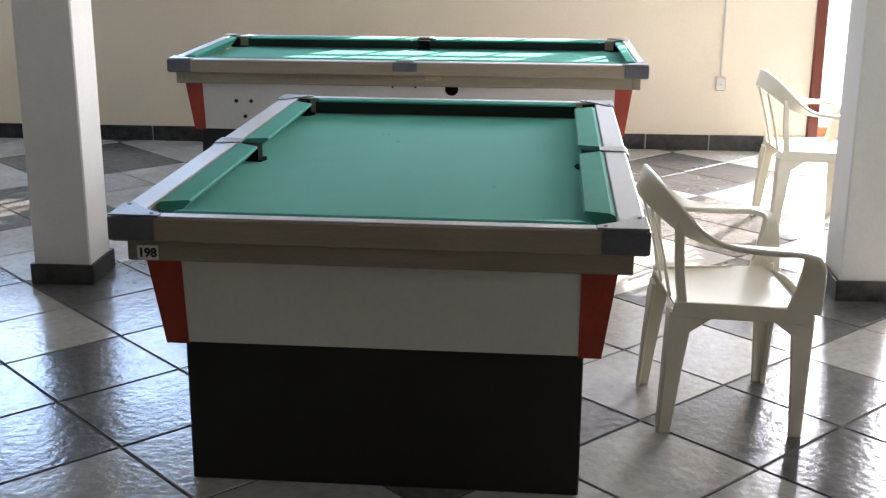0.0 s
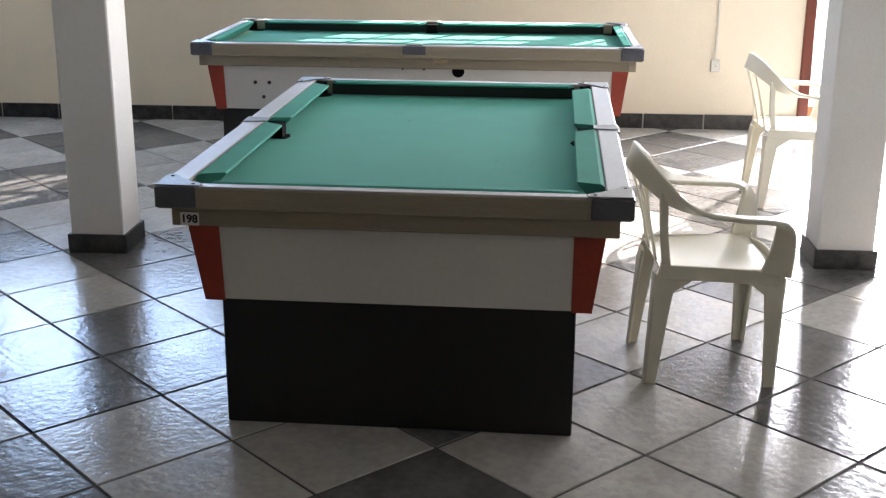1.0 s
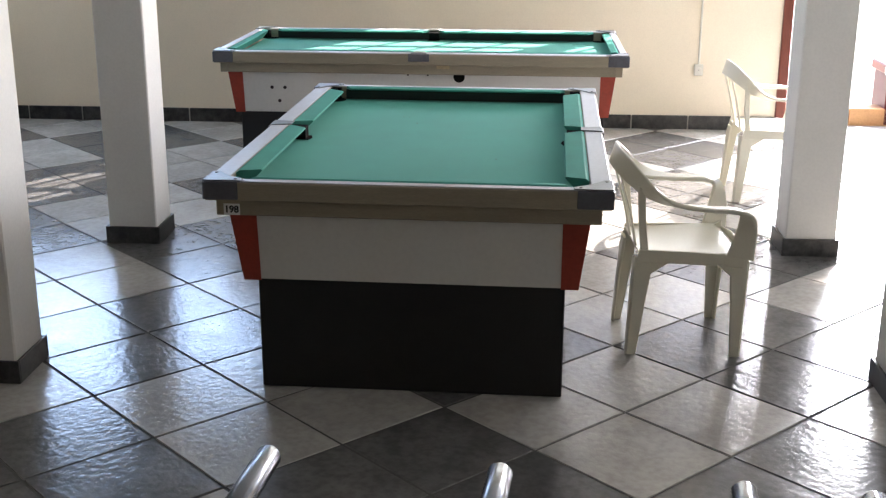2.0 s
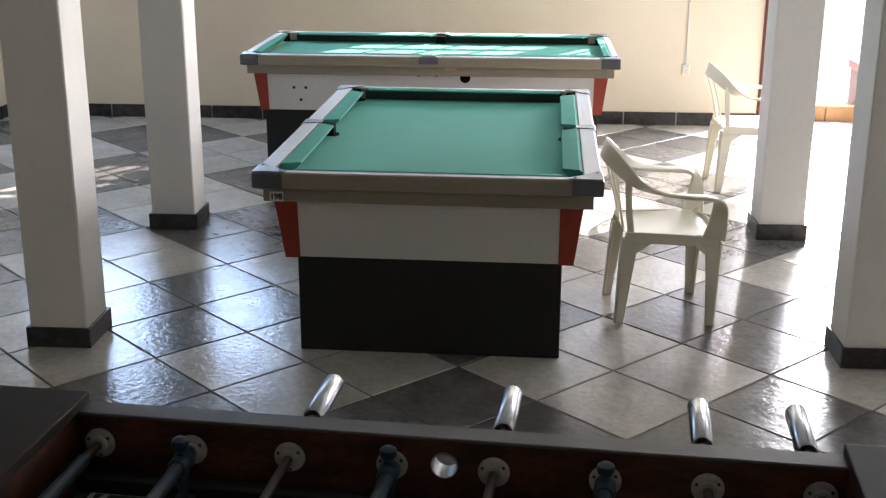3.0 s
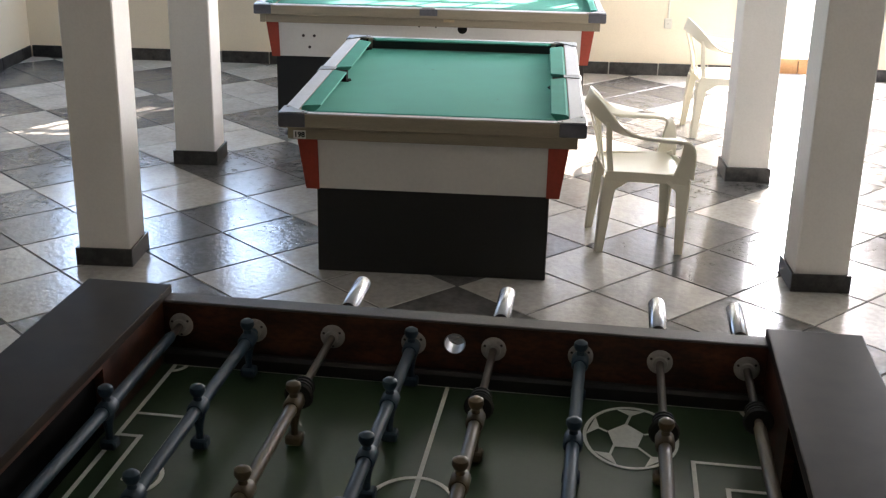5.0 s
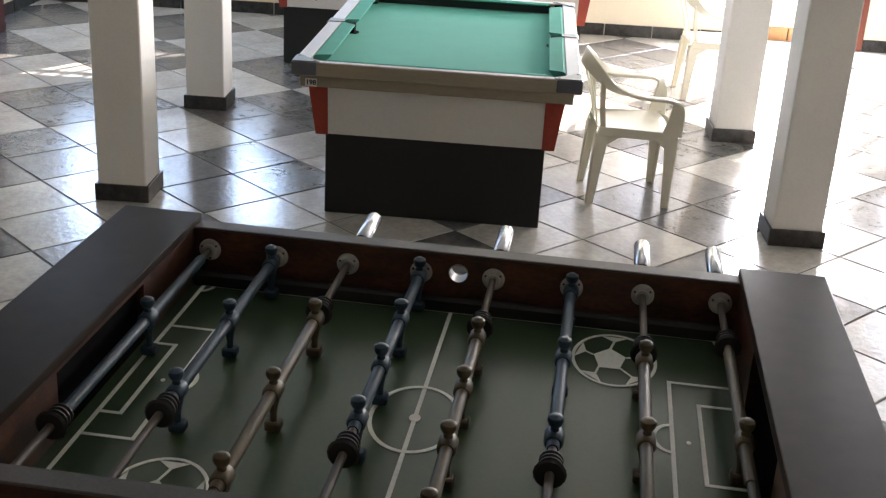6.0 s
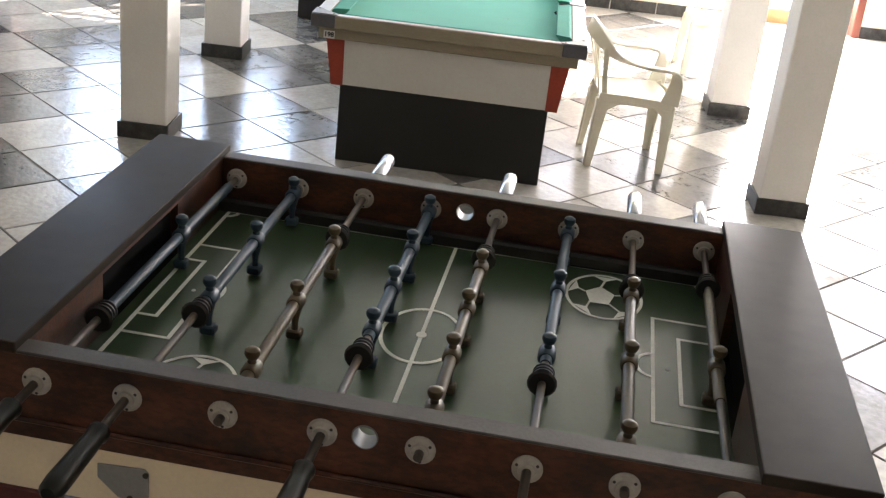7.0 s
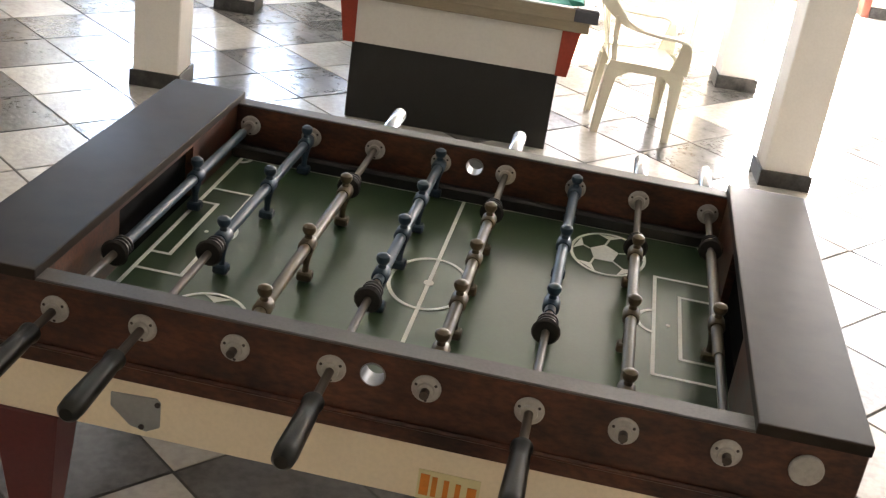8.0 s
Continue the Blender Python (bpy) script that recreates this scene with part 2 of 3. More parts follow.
setting("wall_back", pierced_wall(LEFT, RIGHT, 0, TOP, WINDOWS + [(DOOR0, DOOR1, 0, DOOR_TOP)], WALL_Y, WALL_Y + 0.18), M_WALL, "cream painted plaster wall with a dark skirting")
bm = pierced_wall(REAR, WALL_Y, 0, TOP, [], 0, 0.18)
bmesh.ops.transform(bm, matrix=pose(LEFT, 0, 0, 0, 0, 90), verts=bm.verts)
setting("wall_left", bm, M_WALL, "cream painted plaster side wall")
setting("wall_return", box(LEFT, -3.42, 3.10, WALL_Y - 0.002, 0, TOP), M_WALL, "cream painted plaster wall corner with a dark skirting")
bm = box(RIGHT, RIGHT + 0.18, REAR, WALL_Y, 0, TOP)
setting("wall_right", bm, M_WALL, "cream painted plaster wall")
setting("wall_rear", pierced_wall(LEFT, RIGHT, 0, TOP, [], REAR - 0.18, REAR), M_WALL, "cream painted plaster end wall")
setting("ceiling", box(LEFT - 0.2, RIGHT + 0.2, REAR - 0.2, WALL_Y + 0.2, TOP, TOP + 0.15), M_CEIL, "grey-cream painted ceiling", "ceiling")
setting("ground", box(-60, 60, -60, 80, -0.30, -0.06), M_PATIO, "pale concrete yard outside the hall", "ground")
# Unseen glowing plane added in place of sky; also blocks sun at the leftmost window.
bm = bmesh.new()
bm.faces.new([bm.verts.new(p) for p in ((-9, 6.6, 0.2), (-0.75, 6.6, 0.2), (-0.75, 6.6, 5.5), (-9, 6.6, 5.5))])
setting("backdrop", bm, M_BACKDROP, "glowing plane that stands in for hazy daylight beyond the windows", "backdrop")


def door_frame():
    d = setting("door_1", box(DOOR0, DOOR0 + 0.07, WALL_Y - 0.03, WALL_Y + 0.2, 0, DOOR_TOP, 0.006), M_REDWOOD, "red-brown wooden frame of the wide open doorway", "door")
    part("jamb", box(DOOR1 - 0.07, DOOR1, WALL_Y - 0.03, WALL_Y + 0.2, 0, DOOR_TOP, 0.006), M_REDWOOD, d)
    part("lintel", box(DOOR0 + 0.07, DOOR1 - 0.07, WALL_Y - 0.03, WALL_Y + 0.2, DOOR_TOP - 0.07, DOOR_TOP, 0.006), M_REDWOOD, d)
    return d


door_frame()
kerb = setting("kerb", box(DOOR0 - 0.4, DOOR0 - 0.4 + 4 * 0.332, WALL_Y + 0.262, WALL_Y + 0.44, -0.06, 0.10), M_GROUT, "low ceramic kerb outside the doorway", "kerb")
for i in range(4):
    a = DOOR0 - 0.4 + i * 0.332
    part("tile", box(a + 0.004, a + 0.328, WALL_Y + 0.25, WALL_Y + 0.446, -0.05, 0.125, 0.004), M_KERB, kerb)

for k, (a, b, z0, z1) in enumerate(WINDOWS):
    w = setting("window_%d" % (k + 1), box(a, a + 0.02, WALL_Y + 0.05, WALL_Y + 0.12, z0, z1), M_REDWOOD, "dark wooden window frame with slim bars", "window")
    part("frame", box(b - 0.02, b, WALL_Y + 0.05, WALL_Y + 0.12, z0, z1), M_REDWOOD, w)
    part("sill", box(a + 0.02, b - 0.02, WALL_Y + 0.02, WALL_Y + 0.15, z0, z0 + 0.02), M_REDWOOD, w)
    if b - a > 0.4:
        count = 3 if b - a > 0.6 else 2
        for i in range(1, count + 1):
            x = a + (b - a) * i / (count + 1)
            part("bar", box(x - 0.012, x + 0.012, WALL_Y + 0.06, WALL_Y + 0.10, z0 + 0.02, z1), M_IRON, w)
        for z in ((z0 + z1) / 2, z1 - 0.12):
            part("bar", box(a + 0.02, b - 0.02, WALL_Y + 0.065, WALL_Y + 0.095, z - 0.02, z + 0.02), M_IRON, w)


def skirting(name, x0, x1, y, length=0.41, face=-1):
    base = setting(name, box(x0, x1, y + face * 0.006, y, 0.0, 0.095), M_PATIO, "dark granite skirting tiles along the wall", "baseboard")
    x = x0
    while x < x1 - 0.02:
        e = min(x + length, x1)
        part("tile", box(x + 0.005, e - 0.005, y + face * 0.016, y + face * 0.004, 0.0, 0.10, 0.002), M_SKIRT, base)
        x = e
    return base


skirting("baseboard_back", -3.40, DOOR0, WALL_Y)
skirting("baseboard_right", DOOR1, RIGHT, WALL_Y)
skirting("baseboard_return", LEFT, -3.42, 3.10)
side = skirting("baseboard_corner", 0.0, WALL_Y - 3.12, 0.0)
side.matrix_world = pose(-3.42, 3.10, 0, 0, 0, 90)


def pillar(x, y, s=0.238):
    p = thing("pillar", pose(x, y + s / 2, 0), "square white painted pillar with a dark granite foot", "pillar", "pillars of the hall")
    h = s / 2
    part("shaft", box(-h, h, -h, h, 0, TOP, 0.006), M_WHITE, p)
    for ry in range(4):
        bm = box(-h - 0.014, h + 0.014 if ry % 2 == 0 else h + 0.002, -h - 0.014, -h - 0.002, 0.0, 0.085, 0.002)
        if ry % 2:
            for v in bm.verts:
                v.co.x = max(-h - 0.001, v.co.x)
        bmesh.ops.transform(bm, matrix=pose(0, 0, 0, 0, 0, 90 * ry), verts=bm.verts)
        part("skirting_tile", bm, M_SKIRT, p, "dark granite skirting tile")
    return p


for px, py in ((-1.183, 0.984), (-1.170, -0.739), (2.110, -0.730), (2.106, 1.021)):
    pillar(px, py)


def outlet():
    o = thing("wall_outlet", pose(1.982, WALL_Y, 0.434), "ivory wall outlet with a surface conduit above", "outlet")
    part("plate", box(-0.032, 0.032, -0.022, 0, -0.042, 0.042, 0.006), M_OUTLET, o)
    part("socket", lathe([(0.016, -0.026), (0.018, -0.021)], 14, "y"), M_OUTLET, o)
    for dx in (-0.006, 0.006):
        part("slot", lathe([(0.0028, -0.0285), (0.0028, -0.025)], 8, "y"), M_SCREW, o)
        o.children[-1].location.x = dx
    part("conduit", box(-0.007, 0.007, -0.013, 0, 0.042, 1.0, 0.003), M_OUTLET, o, "thin ivory cable conduit")
    return o


outlet()


# ---------------------------------------------------------------- pool tables
def pool_table(m, label, width, length, top, group, lipped):
    """Long axis along local y, origin on the floor below the middle."""
    t = thing("pool_table", m, label, "pool table", group)
    hx, hy = width / 2, length / 2
    rail, cush, end = 0.072, 0.080, 0.045
    zb = top - 0.066
    ib = zb - 0.055
    pb = top - 0.364
    # plinth
    fx, fy = hx - 0.140, hy - 0.115
    part("plinth", box(-fx, fx, -fy, fy, 0, pb + 0.004, 0.004), M_BLACK, t, "black painted board plinth")
    # cabinet panels between slanted corner posts
    ax, ay = hx - 0.068, hy - 0.068
    bx, by = hx - 0.100, hy - 0.098
    sx, sy = hx - 0.155, hy - 0.150
    for s in (-1, 1):
        for long in (0, 1):
            bm = bmesh.new()
            u0, u1 = (sx, sx) if not long else (sy, sy)
            n0, n1 = (ay, by) if not long else (ax, bx)
            vs = []
            for d in (0.0, 0.02):
                for u, n_, z in ((-u1, n1 - d, pb), (u1, n1 - d, pb), (u0, n0 - d, ib), (-u0, n0 - d, ib)):
                    vs.append(bm.verts.new((u, s * n_, z) if not long else (s * n_, u, z)))
            for q in ((0, 1, 2, 3), (7, 6, 5, 4), (0, 4, 5, 1), (1, 5, 6, 2), (2, 6, 7, 3), (3, 7, 4, 0)):
                bm.faces.new([vs[i] for i in q])
            part("side_panel", bm, M_PANEL, t, "off-white laminate panel")
    for s in (-1, 1):
        for r in (-1, 1):
            bm = bmesh.new()
            lo = [(sx, by + 0.004), (bx + 0.004, by + 0.004), (bx + 0.004, sy), (sx, sy)]
            hi = [(sx, ay + 0.004), (ax + 0.004, ay + 0.004), (ax + 0.004, sy), (sx, sy)]
            a = [bm.verts.new((s * x, r * y, pb - 0.004)) for x, y in lo]
            b = [bm.verts.new((s * x, r * y, ib)) for x, y in hi]
            bm.faces.new(a)
            bm.faces.new(b[::-1])
            for i in range(4):
                bm.faces.new((a[i], a[(i + 1) % 4], b[(i + 1) % 4], b[i]))
            post = part("corner_post", bm, M_ORANGE, t, "orange-red tapered corner trim")
            for k in (0.3, 0.72):
                z = pb + (ib - pb) * k
                n_ = by + (ay - by) * k
                sc = lathe([(0.0055, 0.0), (0.0055, 0.004)], 10, "y")
                bmesh.ops.transform(sc, matrix=pose(s * (sx + 0.014), r * (n_ + 0.0025), z), verts=sc.verts)
                part("screw", sc, M_SCREW, post)
    part("cabinet_floor", box(-bx + 0.01, bx - 0.01, -by + 0.01, by - 0.01, pb + 0.005, pb + 0.02), M_BLACK, t)
    # apron below the rails
    for s in (-1, 1):
        part("apron", box(-hx + 0.03, hx - 0.03, s * (hy - 0.05) - 0.02, s * (hy - 0.05) + 0.02, ib - 0.002, zb, 0.003), M_RAILSIDE, t, "beige wooden apron")
        part("apron", box(s * (hx - 0.05) - 0.02, s * (hx - 0.05) + 0.02, -hy + 0.0705, hy - 0.0705, ib - 0.002, zb, 0.003), M_RAILSIDE, t, "beige wooden apron")
    # bed
    bz = top - 0.060
    part("bed", box(-hx + 0.06, hx - 0.06, -hy + 0.06, hy - 0.06, bz - 0.02, bz), M_FELT, t, "green cloth bed with small chalk marks")
    # rails: wooden side with a pale laminate top
    mid = 0.066
    spans = []
    for s in (-1, 1):
        spans.append((-hx, hx, s * (hy - end / 2) - end / 2, s * (hy - end / 2) + end / 2))
        spans.append((s * (hx - rail / 2) - rail / 2, s * (hx - rail / 2) + rail / 2, -hy + end, hy - end))
    for x0, x1, y0, y1 in spans:
        r = part("rail", box(x0, x1, y0, y1, zb, top - 0.004, 0.003), M_RAILSIDE, t, "beige wooden rail")
        part("rail_top", box(x0 + 0.004, x1 - 0.004, y0 + (0.004 if x1 - x0 > 0.2 else 0), y1 - (0.004 if x1 - x0 > 0.2 else 0), top - 0.0042, top, 0.0015), M_RAIL, r, "pale grey laminate top")
    # cushions, six with cut ends
    g = 0.070

    def cushion(a, b, n, along_y, s, cush):
        bm = bmesh.new()
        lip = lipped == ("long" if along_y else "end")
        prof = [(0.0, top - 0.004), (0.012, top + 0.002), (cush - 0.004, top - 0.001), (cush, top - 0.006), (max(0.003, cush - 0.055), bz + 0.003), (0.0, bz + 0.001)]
        # Thinner profile, to leave room for the painted shade strip below.
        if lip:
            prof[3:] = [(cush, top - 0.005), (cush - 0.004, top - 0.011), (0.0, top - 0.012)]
        ends = []
        for u, sg in ((a, 1), (b, -1)):
            ring = []
            for d, z in prof:
                uu = u + sg * d * 0.55
                ring.append(bm.verts.new((s * (n - d), uu, z) if along_y else (uu, s * (n - d), z)))
            ends.append(ring)
        k = len(prof)
        bm.faces.new(ends[0])
        bm.faces.new(ends[1][::-1])
        for i in range(k):
            bm.faces.new((ends[0][i], ends[1][i], ends[1][(i + 1) % k], ends[0][(i + 1) % k]))
        c = part("cushion", bm, M_FELT_CUSH, t, "green cloth cushion")
        # Black strip below the lip: the cushion face's shade, put in as colour.
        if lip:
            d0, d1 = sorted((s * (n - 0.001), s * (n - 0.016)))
            part("backing", box(d0, d1, a, b, bz + 0.001, top - 0.013) if along_y else box(a, b, d0, d1, bz + 0.001, top - 0.013), M_BLACK, c, "black strip that paints the shade below the cushion lip")

    for s in (-1, 1):
        cushion(-hx + rail + g, hx - rail - g, hy - end, False, s, 0.048)
        for a, b in ((-hy + rail + g, -mid / 2), (mid / 2, hy - rail - g)):
            cushion(a, b, hx - rail, True, s, cush)
    # pockets
    for s in (-1, 1):
        for r in (-1, 1):
            hole = lathe([(0.052, bz + 0.001), (0.052, bz + 0.003)], 20)
            bmesh.ops.transform(hole, matrix=pose(s * (hx - rail - 0.022), r * (hy - rail - 0.022), 0), verts=hole.verts)
            for u, v in ((0.0, 0.052), (0.052, 0.0)):
                merge(hole, box(-0.030 - v * 0.3, 0.0, -0.030 - u * 0.3, 0.0, bz + 0.002, top - 0.006), Matrix.Translation((s * (hx - rail), r * (hy - min(rail, end)), 0)) @ Matrix.Diagonal((s, r, 1, 1)))
            part("pocket", hole, M_POCKET, t, "black corner pocket")
            wrap = slab([(0, 0), (0.118, 0), (0.118, 0.012), (0.018, 0.018), (0.012, 0.118), (0, 0.118)], -0.062, -0.002, 0.003)
            c = Matrix.Diagonal((-s, -r, 1, 1))
            c.translation = (s * (hx + 0.005), r * (hy + 0.005), top)
            bmesh.ops.transform(wrap, matrix=c, verts=wrap.verts)
            cap = part("corner_cap", wrap, M_CAP, t, "dark grey plastic corner cap")
            pl = slab([(0.003, 0.003), (0.128, 0.003), (0.132, 0.028), (0.096, 0.052), (0.072, 0.072), (0.052, 0.096), (0.028, 0.132), (0.003, 0.128)], 0.0005, 0.0045, 0.001)
            bmesh.ops.transform(pl, matrix=c, verts=pl.verts)
            part("plate", pl, M_PLATE, cap, "worn metal pocket plate")
            for px_, py_ in ((0.108, 0.022), (0.022, 0.108)):
                sc = lathe([(0.006, 0.004), (0.005, 0.0065)], 10)
                bmesh.ops.transform(sc, matrix=pose(s * (hx + 0.005 - px_), r * (hy + 0.005 - py_), top), verts=sc.verts)
                part("screw", sc, M_SCREW, cap)
        gap = slab([(0.0, -mid / 2 - 0.012), (0.02, -mid / 2), (cush, -mid / 2 - 0.006), (cush + 0.010, 0), (cush, mid / 2 + 0.006), (0.02, mid / 2), (0, mid / 2 + 0.012)], bz + 0.001, bz + 0.004)
        merge(gap, box(0.0, cush * 0.85, -mid / 2 + 0.002, mid / 2 - 0.002, bz + 0.004, top - 0.010))
        bmesh.ops.transform(gap, matrix=Matrix.Translation((s * (hx - rail), 0, 0)) @ Matrix.Diagonal((-s, 1, 1, 1)), verts=gap.verts)
        part("pocket", gap, M_POCKET, t, "black middle pocket")
        mp = box(s * hx - 0.004 if s > 0 else s * hx - 0.006, s * hx + 0.006 if s > 0 else s * hx + 0.004, -0.06, 0.06, top - 0.045, top - 0.002, 0.002)
        cap = part("side_cap", mp, M_CAP, t, "dark grey plastic cap at the middle pocket")
        pl = slab([(0, -0.045), (rail + 0.012, -0.030), (rail + 0.012, 0.030), (0, 0.045)], top + 0.0005, top + 0.004, 0.001)
        bmesh.ops.transform(pl, matrix=Matrix.Translation((s * hx, 0, 0)) @ Matrix.Diagonal((-s, 1, 1, 1)), verts=pl.verts)
        part("plate", pl, M_PLATE, cap, "worn metal pocket plate")
    return t


near_table = pool_table(pose(0.368, 0.167, 0, 0, 0, -1.5), "green cloth pool table with white panels on a black plinth", 1.330, 1.990, 0.769, "pool tables of the hall", "end")
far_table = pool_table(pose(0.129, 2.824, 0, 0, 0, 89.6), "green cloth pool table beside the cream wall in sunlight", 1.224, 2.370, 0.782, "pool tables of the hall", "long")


def digits(text, size, mat, parent, m):
    cu = bpy.data.curves.new("digits", "FONT")
    cu.body, cu.size, cu.align_x, cu.align_y, cu.extrude = text, size, "CENTER", "CENTER", 0.0008
    cu.offset = 0.0011
    tmp = bpy.data.objects.new("digits", cu)
    me = bpy.data.meshes.new_from_object(tmp)
    bpy.data.objects.remove(tmp)
    me.materials.append(mat)
    ob = new("digits", me)
    ob.parent = parent
    ob.matrix_local = m
    return ob


sign = part("table_sign", box(-0.609, -0.555, -0.969, -0.965, 0.648, 0.686, 0.001), M_SIGN, near_table, "small white plate with black digits")
digits("198", 0.032, M_INK, sign, pose(-0.582, -0.9698, 0.667, 90, 0, 0))

for x, y, r in ((-0.115, 0.36, 0.004), (-0.165, 0.50, 0.003), (-0.19, 0.505, 0.003), (0.26, -0.31, 0.003)):
    part("chalk_speck", slab([(x + r * math.cos(a), y + r * 1.4 * math.sin(a)) for a in (0, 1.2, 2.5, 3.7, 5.0)], 0.7092, 0.7098), M_INK, near_table)

# far table: ball hole, bolt dots and worn patch on its long side
def on_panel(name, wx, z, r, mat, label="", n=16):
    """A round dark spot on the far table's long panel, at x = wx in the room."""
    d = lathe([(r, -0.004), (r, 0.006)], n, "x")
    lean = (z - 0.418) / 0.243
    bmesh.ops.transform(d, matrix=pose(-0.512 - lean * 0.032, 0.129 - wx, z, 0, -8.0, 0), verts=d.verts)
    return part(name, d, mat, far_table, label)


on_panel("ball_hole", 0.356, 0.643, 0.033, M_POCKET, "round dark ball return hole", 24)
for wx, z in ((-0.738, 0.566), (-0.662, 0.566), (-0.697, 0.486)):
    on_panel("bolt", wx, z, 0.010, M_SCREW)
part("patch", box(-0.5865, -0.581, -0.174, -0.100, 0.693, 0.735, 0.001), M_PATCH, far_table, "small beige worn patch")
for wx in (0.061, 0.175):
    on_panel("bolt", wx, 0.652, 0.006, M_SCREW)


# ---------------------------------------------------------------- plastic chairs
def plastic_chair(m, label):
    """Faces local +x; origin on the floor in the middle of the feet."""
    c = thing("plastic_chair", m @ Matrix.Diagonal((0.97, 0.97, 0.94, 1)), label, "chair", "white plastic chairs")
    seat_z = 0.425
    # dished seat with a rolled front
    bm = bmesh.new()
    nx, ny = 10, 10
    grid = []
    for i in range(nx + 1):
        u = i / nx
        x = -0.19 + 0.41 * u
        hw = 0.185 + 0.035 * u
        row = []
        for j in range(ny + 1):
            v = j / ny * 2 - 1
            z = seat_z - 0.018 * (1 - v * v) * (1 - (2 * u - 1) ** 4) + 0.006 * u - (0.028 * max(0, (u - 0.86) / 0.14) ** 2)
            row.append((x, v * hw, z))
        grid.append(row)
    top_v = [[bm.verts.new(p) for p in row] for row in grid]
    low_v = [[bm.verts.new((p[0], p[1], p[2] - 0.006)) for p in row] for row in grid]
    for i in range(nx):
        for j in range(ny):
            bm.faces.new((top_v[i][j], top_v[i + 1][j], top_v[i + 1][j + 1], top_v[i][j + 1]))
            bm.faces.new((low_v[i][j], low_v[i][j + 1], low_v[i + 1][j + 1], low_v[i + 1][j]))
    for i in range(nx):
        for j in (0, ny):
            bm.faces.new((top_v[i][j], low_v[i][j], low_v[i + 1][j], top_v[i + 1][j]))
    for j in range(ny):
        for i in (0, nx):
            bm.faces.new((top_v[i][j], top_v[i][j + 1], low_v[i][j + 1], low_v[i][j]))
    part("seat", bm, M_PLASTIC, c, smooth=True)
    # skirt round the seat
    for s in (-1, 1):
        pts = smooth_line([(-0.19, s * 0.185, seat_z - 0.014), (0.0, s * 0.202, seat_z - 0.018), (0.20, s * 0.222, seat_z - 0.026)], 5)
        part("seat_rim", sweep(pts, (0.052, 0.010), (0, 0, 1)), M_PLASTIC, c, smooth=True)
    pts = smooth_line([(0.212, -0.222, seat_z - 0.035), (0.226, -0.11, seat_z - 0.022), (0.228, 0, seat_z - 0.020), (0.226, 0.11, seat_z - 0.022), (0.212, 0.222, seat_z - 0.035)], 4)
    part("seat_rim", sweep(pts, (0.050, 0.010), (0, 0, 1)), M_PLASTIC, c, smooth=True)
    # legs, an angle section each
    for s in (-1, 1):
        for fx, top_x, top_y, bot_y in ((0.192, 0.190, 0.212, 0.222), (-0.205, -0.165, 0.178, 0.196)):
            bm = sweep([(top_x - 0.034 * (1 if fx > 0 else -1), s * top_y, seat_z - 0.012), (top_x * 0.75 + fx * 0.25, s * (top_y * 0.75 + bot_y * 0.25), 0.345), ((top_x + fx) / 2, s * (top_y + bot_y) / 2, 0.22), (fx, s * bot_y, 0.0)], [(0.128, 0.014), (0.070, 0.014), (0.054, 0.013), (0.038, 0.012)], (1, 0, 0))
            sgn = 1 if fx > 0 else -1
            sweep([(top_x + sgn * 0.032, s * (top_y - 0.030), seat_z - 0.030), ((top_x + fx) / 2 + sgn * 0.025, s * ((top_y + bot_y) / 2 - 0.019), 0.22), (fx + sgn * 0.017, s * (bot_y - 0.012), 0.0)], [(0.062, 0.013), (0.042, 0.012), (0.028, 0.012)], (0, 1, 0), bm)
            part("leg", bm, M_PLASTIC, c, smooth=True)
    # one band: back top, flowing down into both arms and on into the front legs
    half = [((-0.272, 0.0, 0.775), (0.28, 0, 1), (0.088, 0.010)), ((-0.266, 0.08, 0.770), (0.28, 0, 1), (0.088, 0.010)), ((-0.246, 0.150, 0.752), (0.30, 0.10, 1), (0.084, 0.011)),
            ((-0.208, 0.198, 0.716), (0.35, 0.35, 0.9), (0.076, 0.013)), ((-0.152, 0.226, 0.668), (0.30, 0.75, 0.5), (0.074, 0.015)), ((-0.07, 0.243, 0.633), (0.20, 0.95, 0.2), (0.064, 0.017)),
            ((0.05, 0.253, 0.619), (0.10, 1, 0.05), (0.058, 0.018)), ((0.150, 0.256, 0.613), (0.15, 1, 0), (0.058, 0.018)), ((0.193, 0.251, 0.590), (0.60, 0.8, 0), (0.066, 0.018)),
            ((0.199, 0.240, 0.52), (1, 0.25, 0), (0.078, 0.016)), ((0.186, 0.224, 0.415), (1, 0.1, 0), (0.105, 0.014))]
    whole = [((p[0], -p[1], p[2]), (d[0], -d[1], d[2]), w) for p, d, w in half[:0:-1]] + half
    part("backrest", sweep(smooth_line([q[0] for q in whole], 4), [(v.x, v.y) for v in smooth_line([(*q[2], 0) for q in whole], 4)], smooth_line([q[1] for q in whole], 4)), M_PLASTIC, c, smooth=True)
    for y in (-0.085, 0.085):
        z1 = 0.745 - 0.7 * y * y * 4
        pts = smooth_line([(-0.185, y * 0.85, seat_z - 0.01), (-0.215, y * 0.95, 0.56), (-0.268 + 1.0 * y * y, y, z1)], 4)
        part("slat", sweep(pts, [(0.045 - 0.012 * math.sin(math.pi * k / (len(pts) - 1)), 0.007) for k in range(len(pts))], (0, 1, 0)), M_PLASTIC, c, smooth=True)
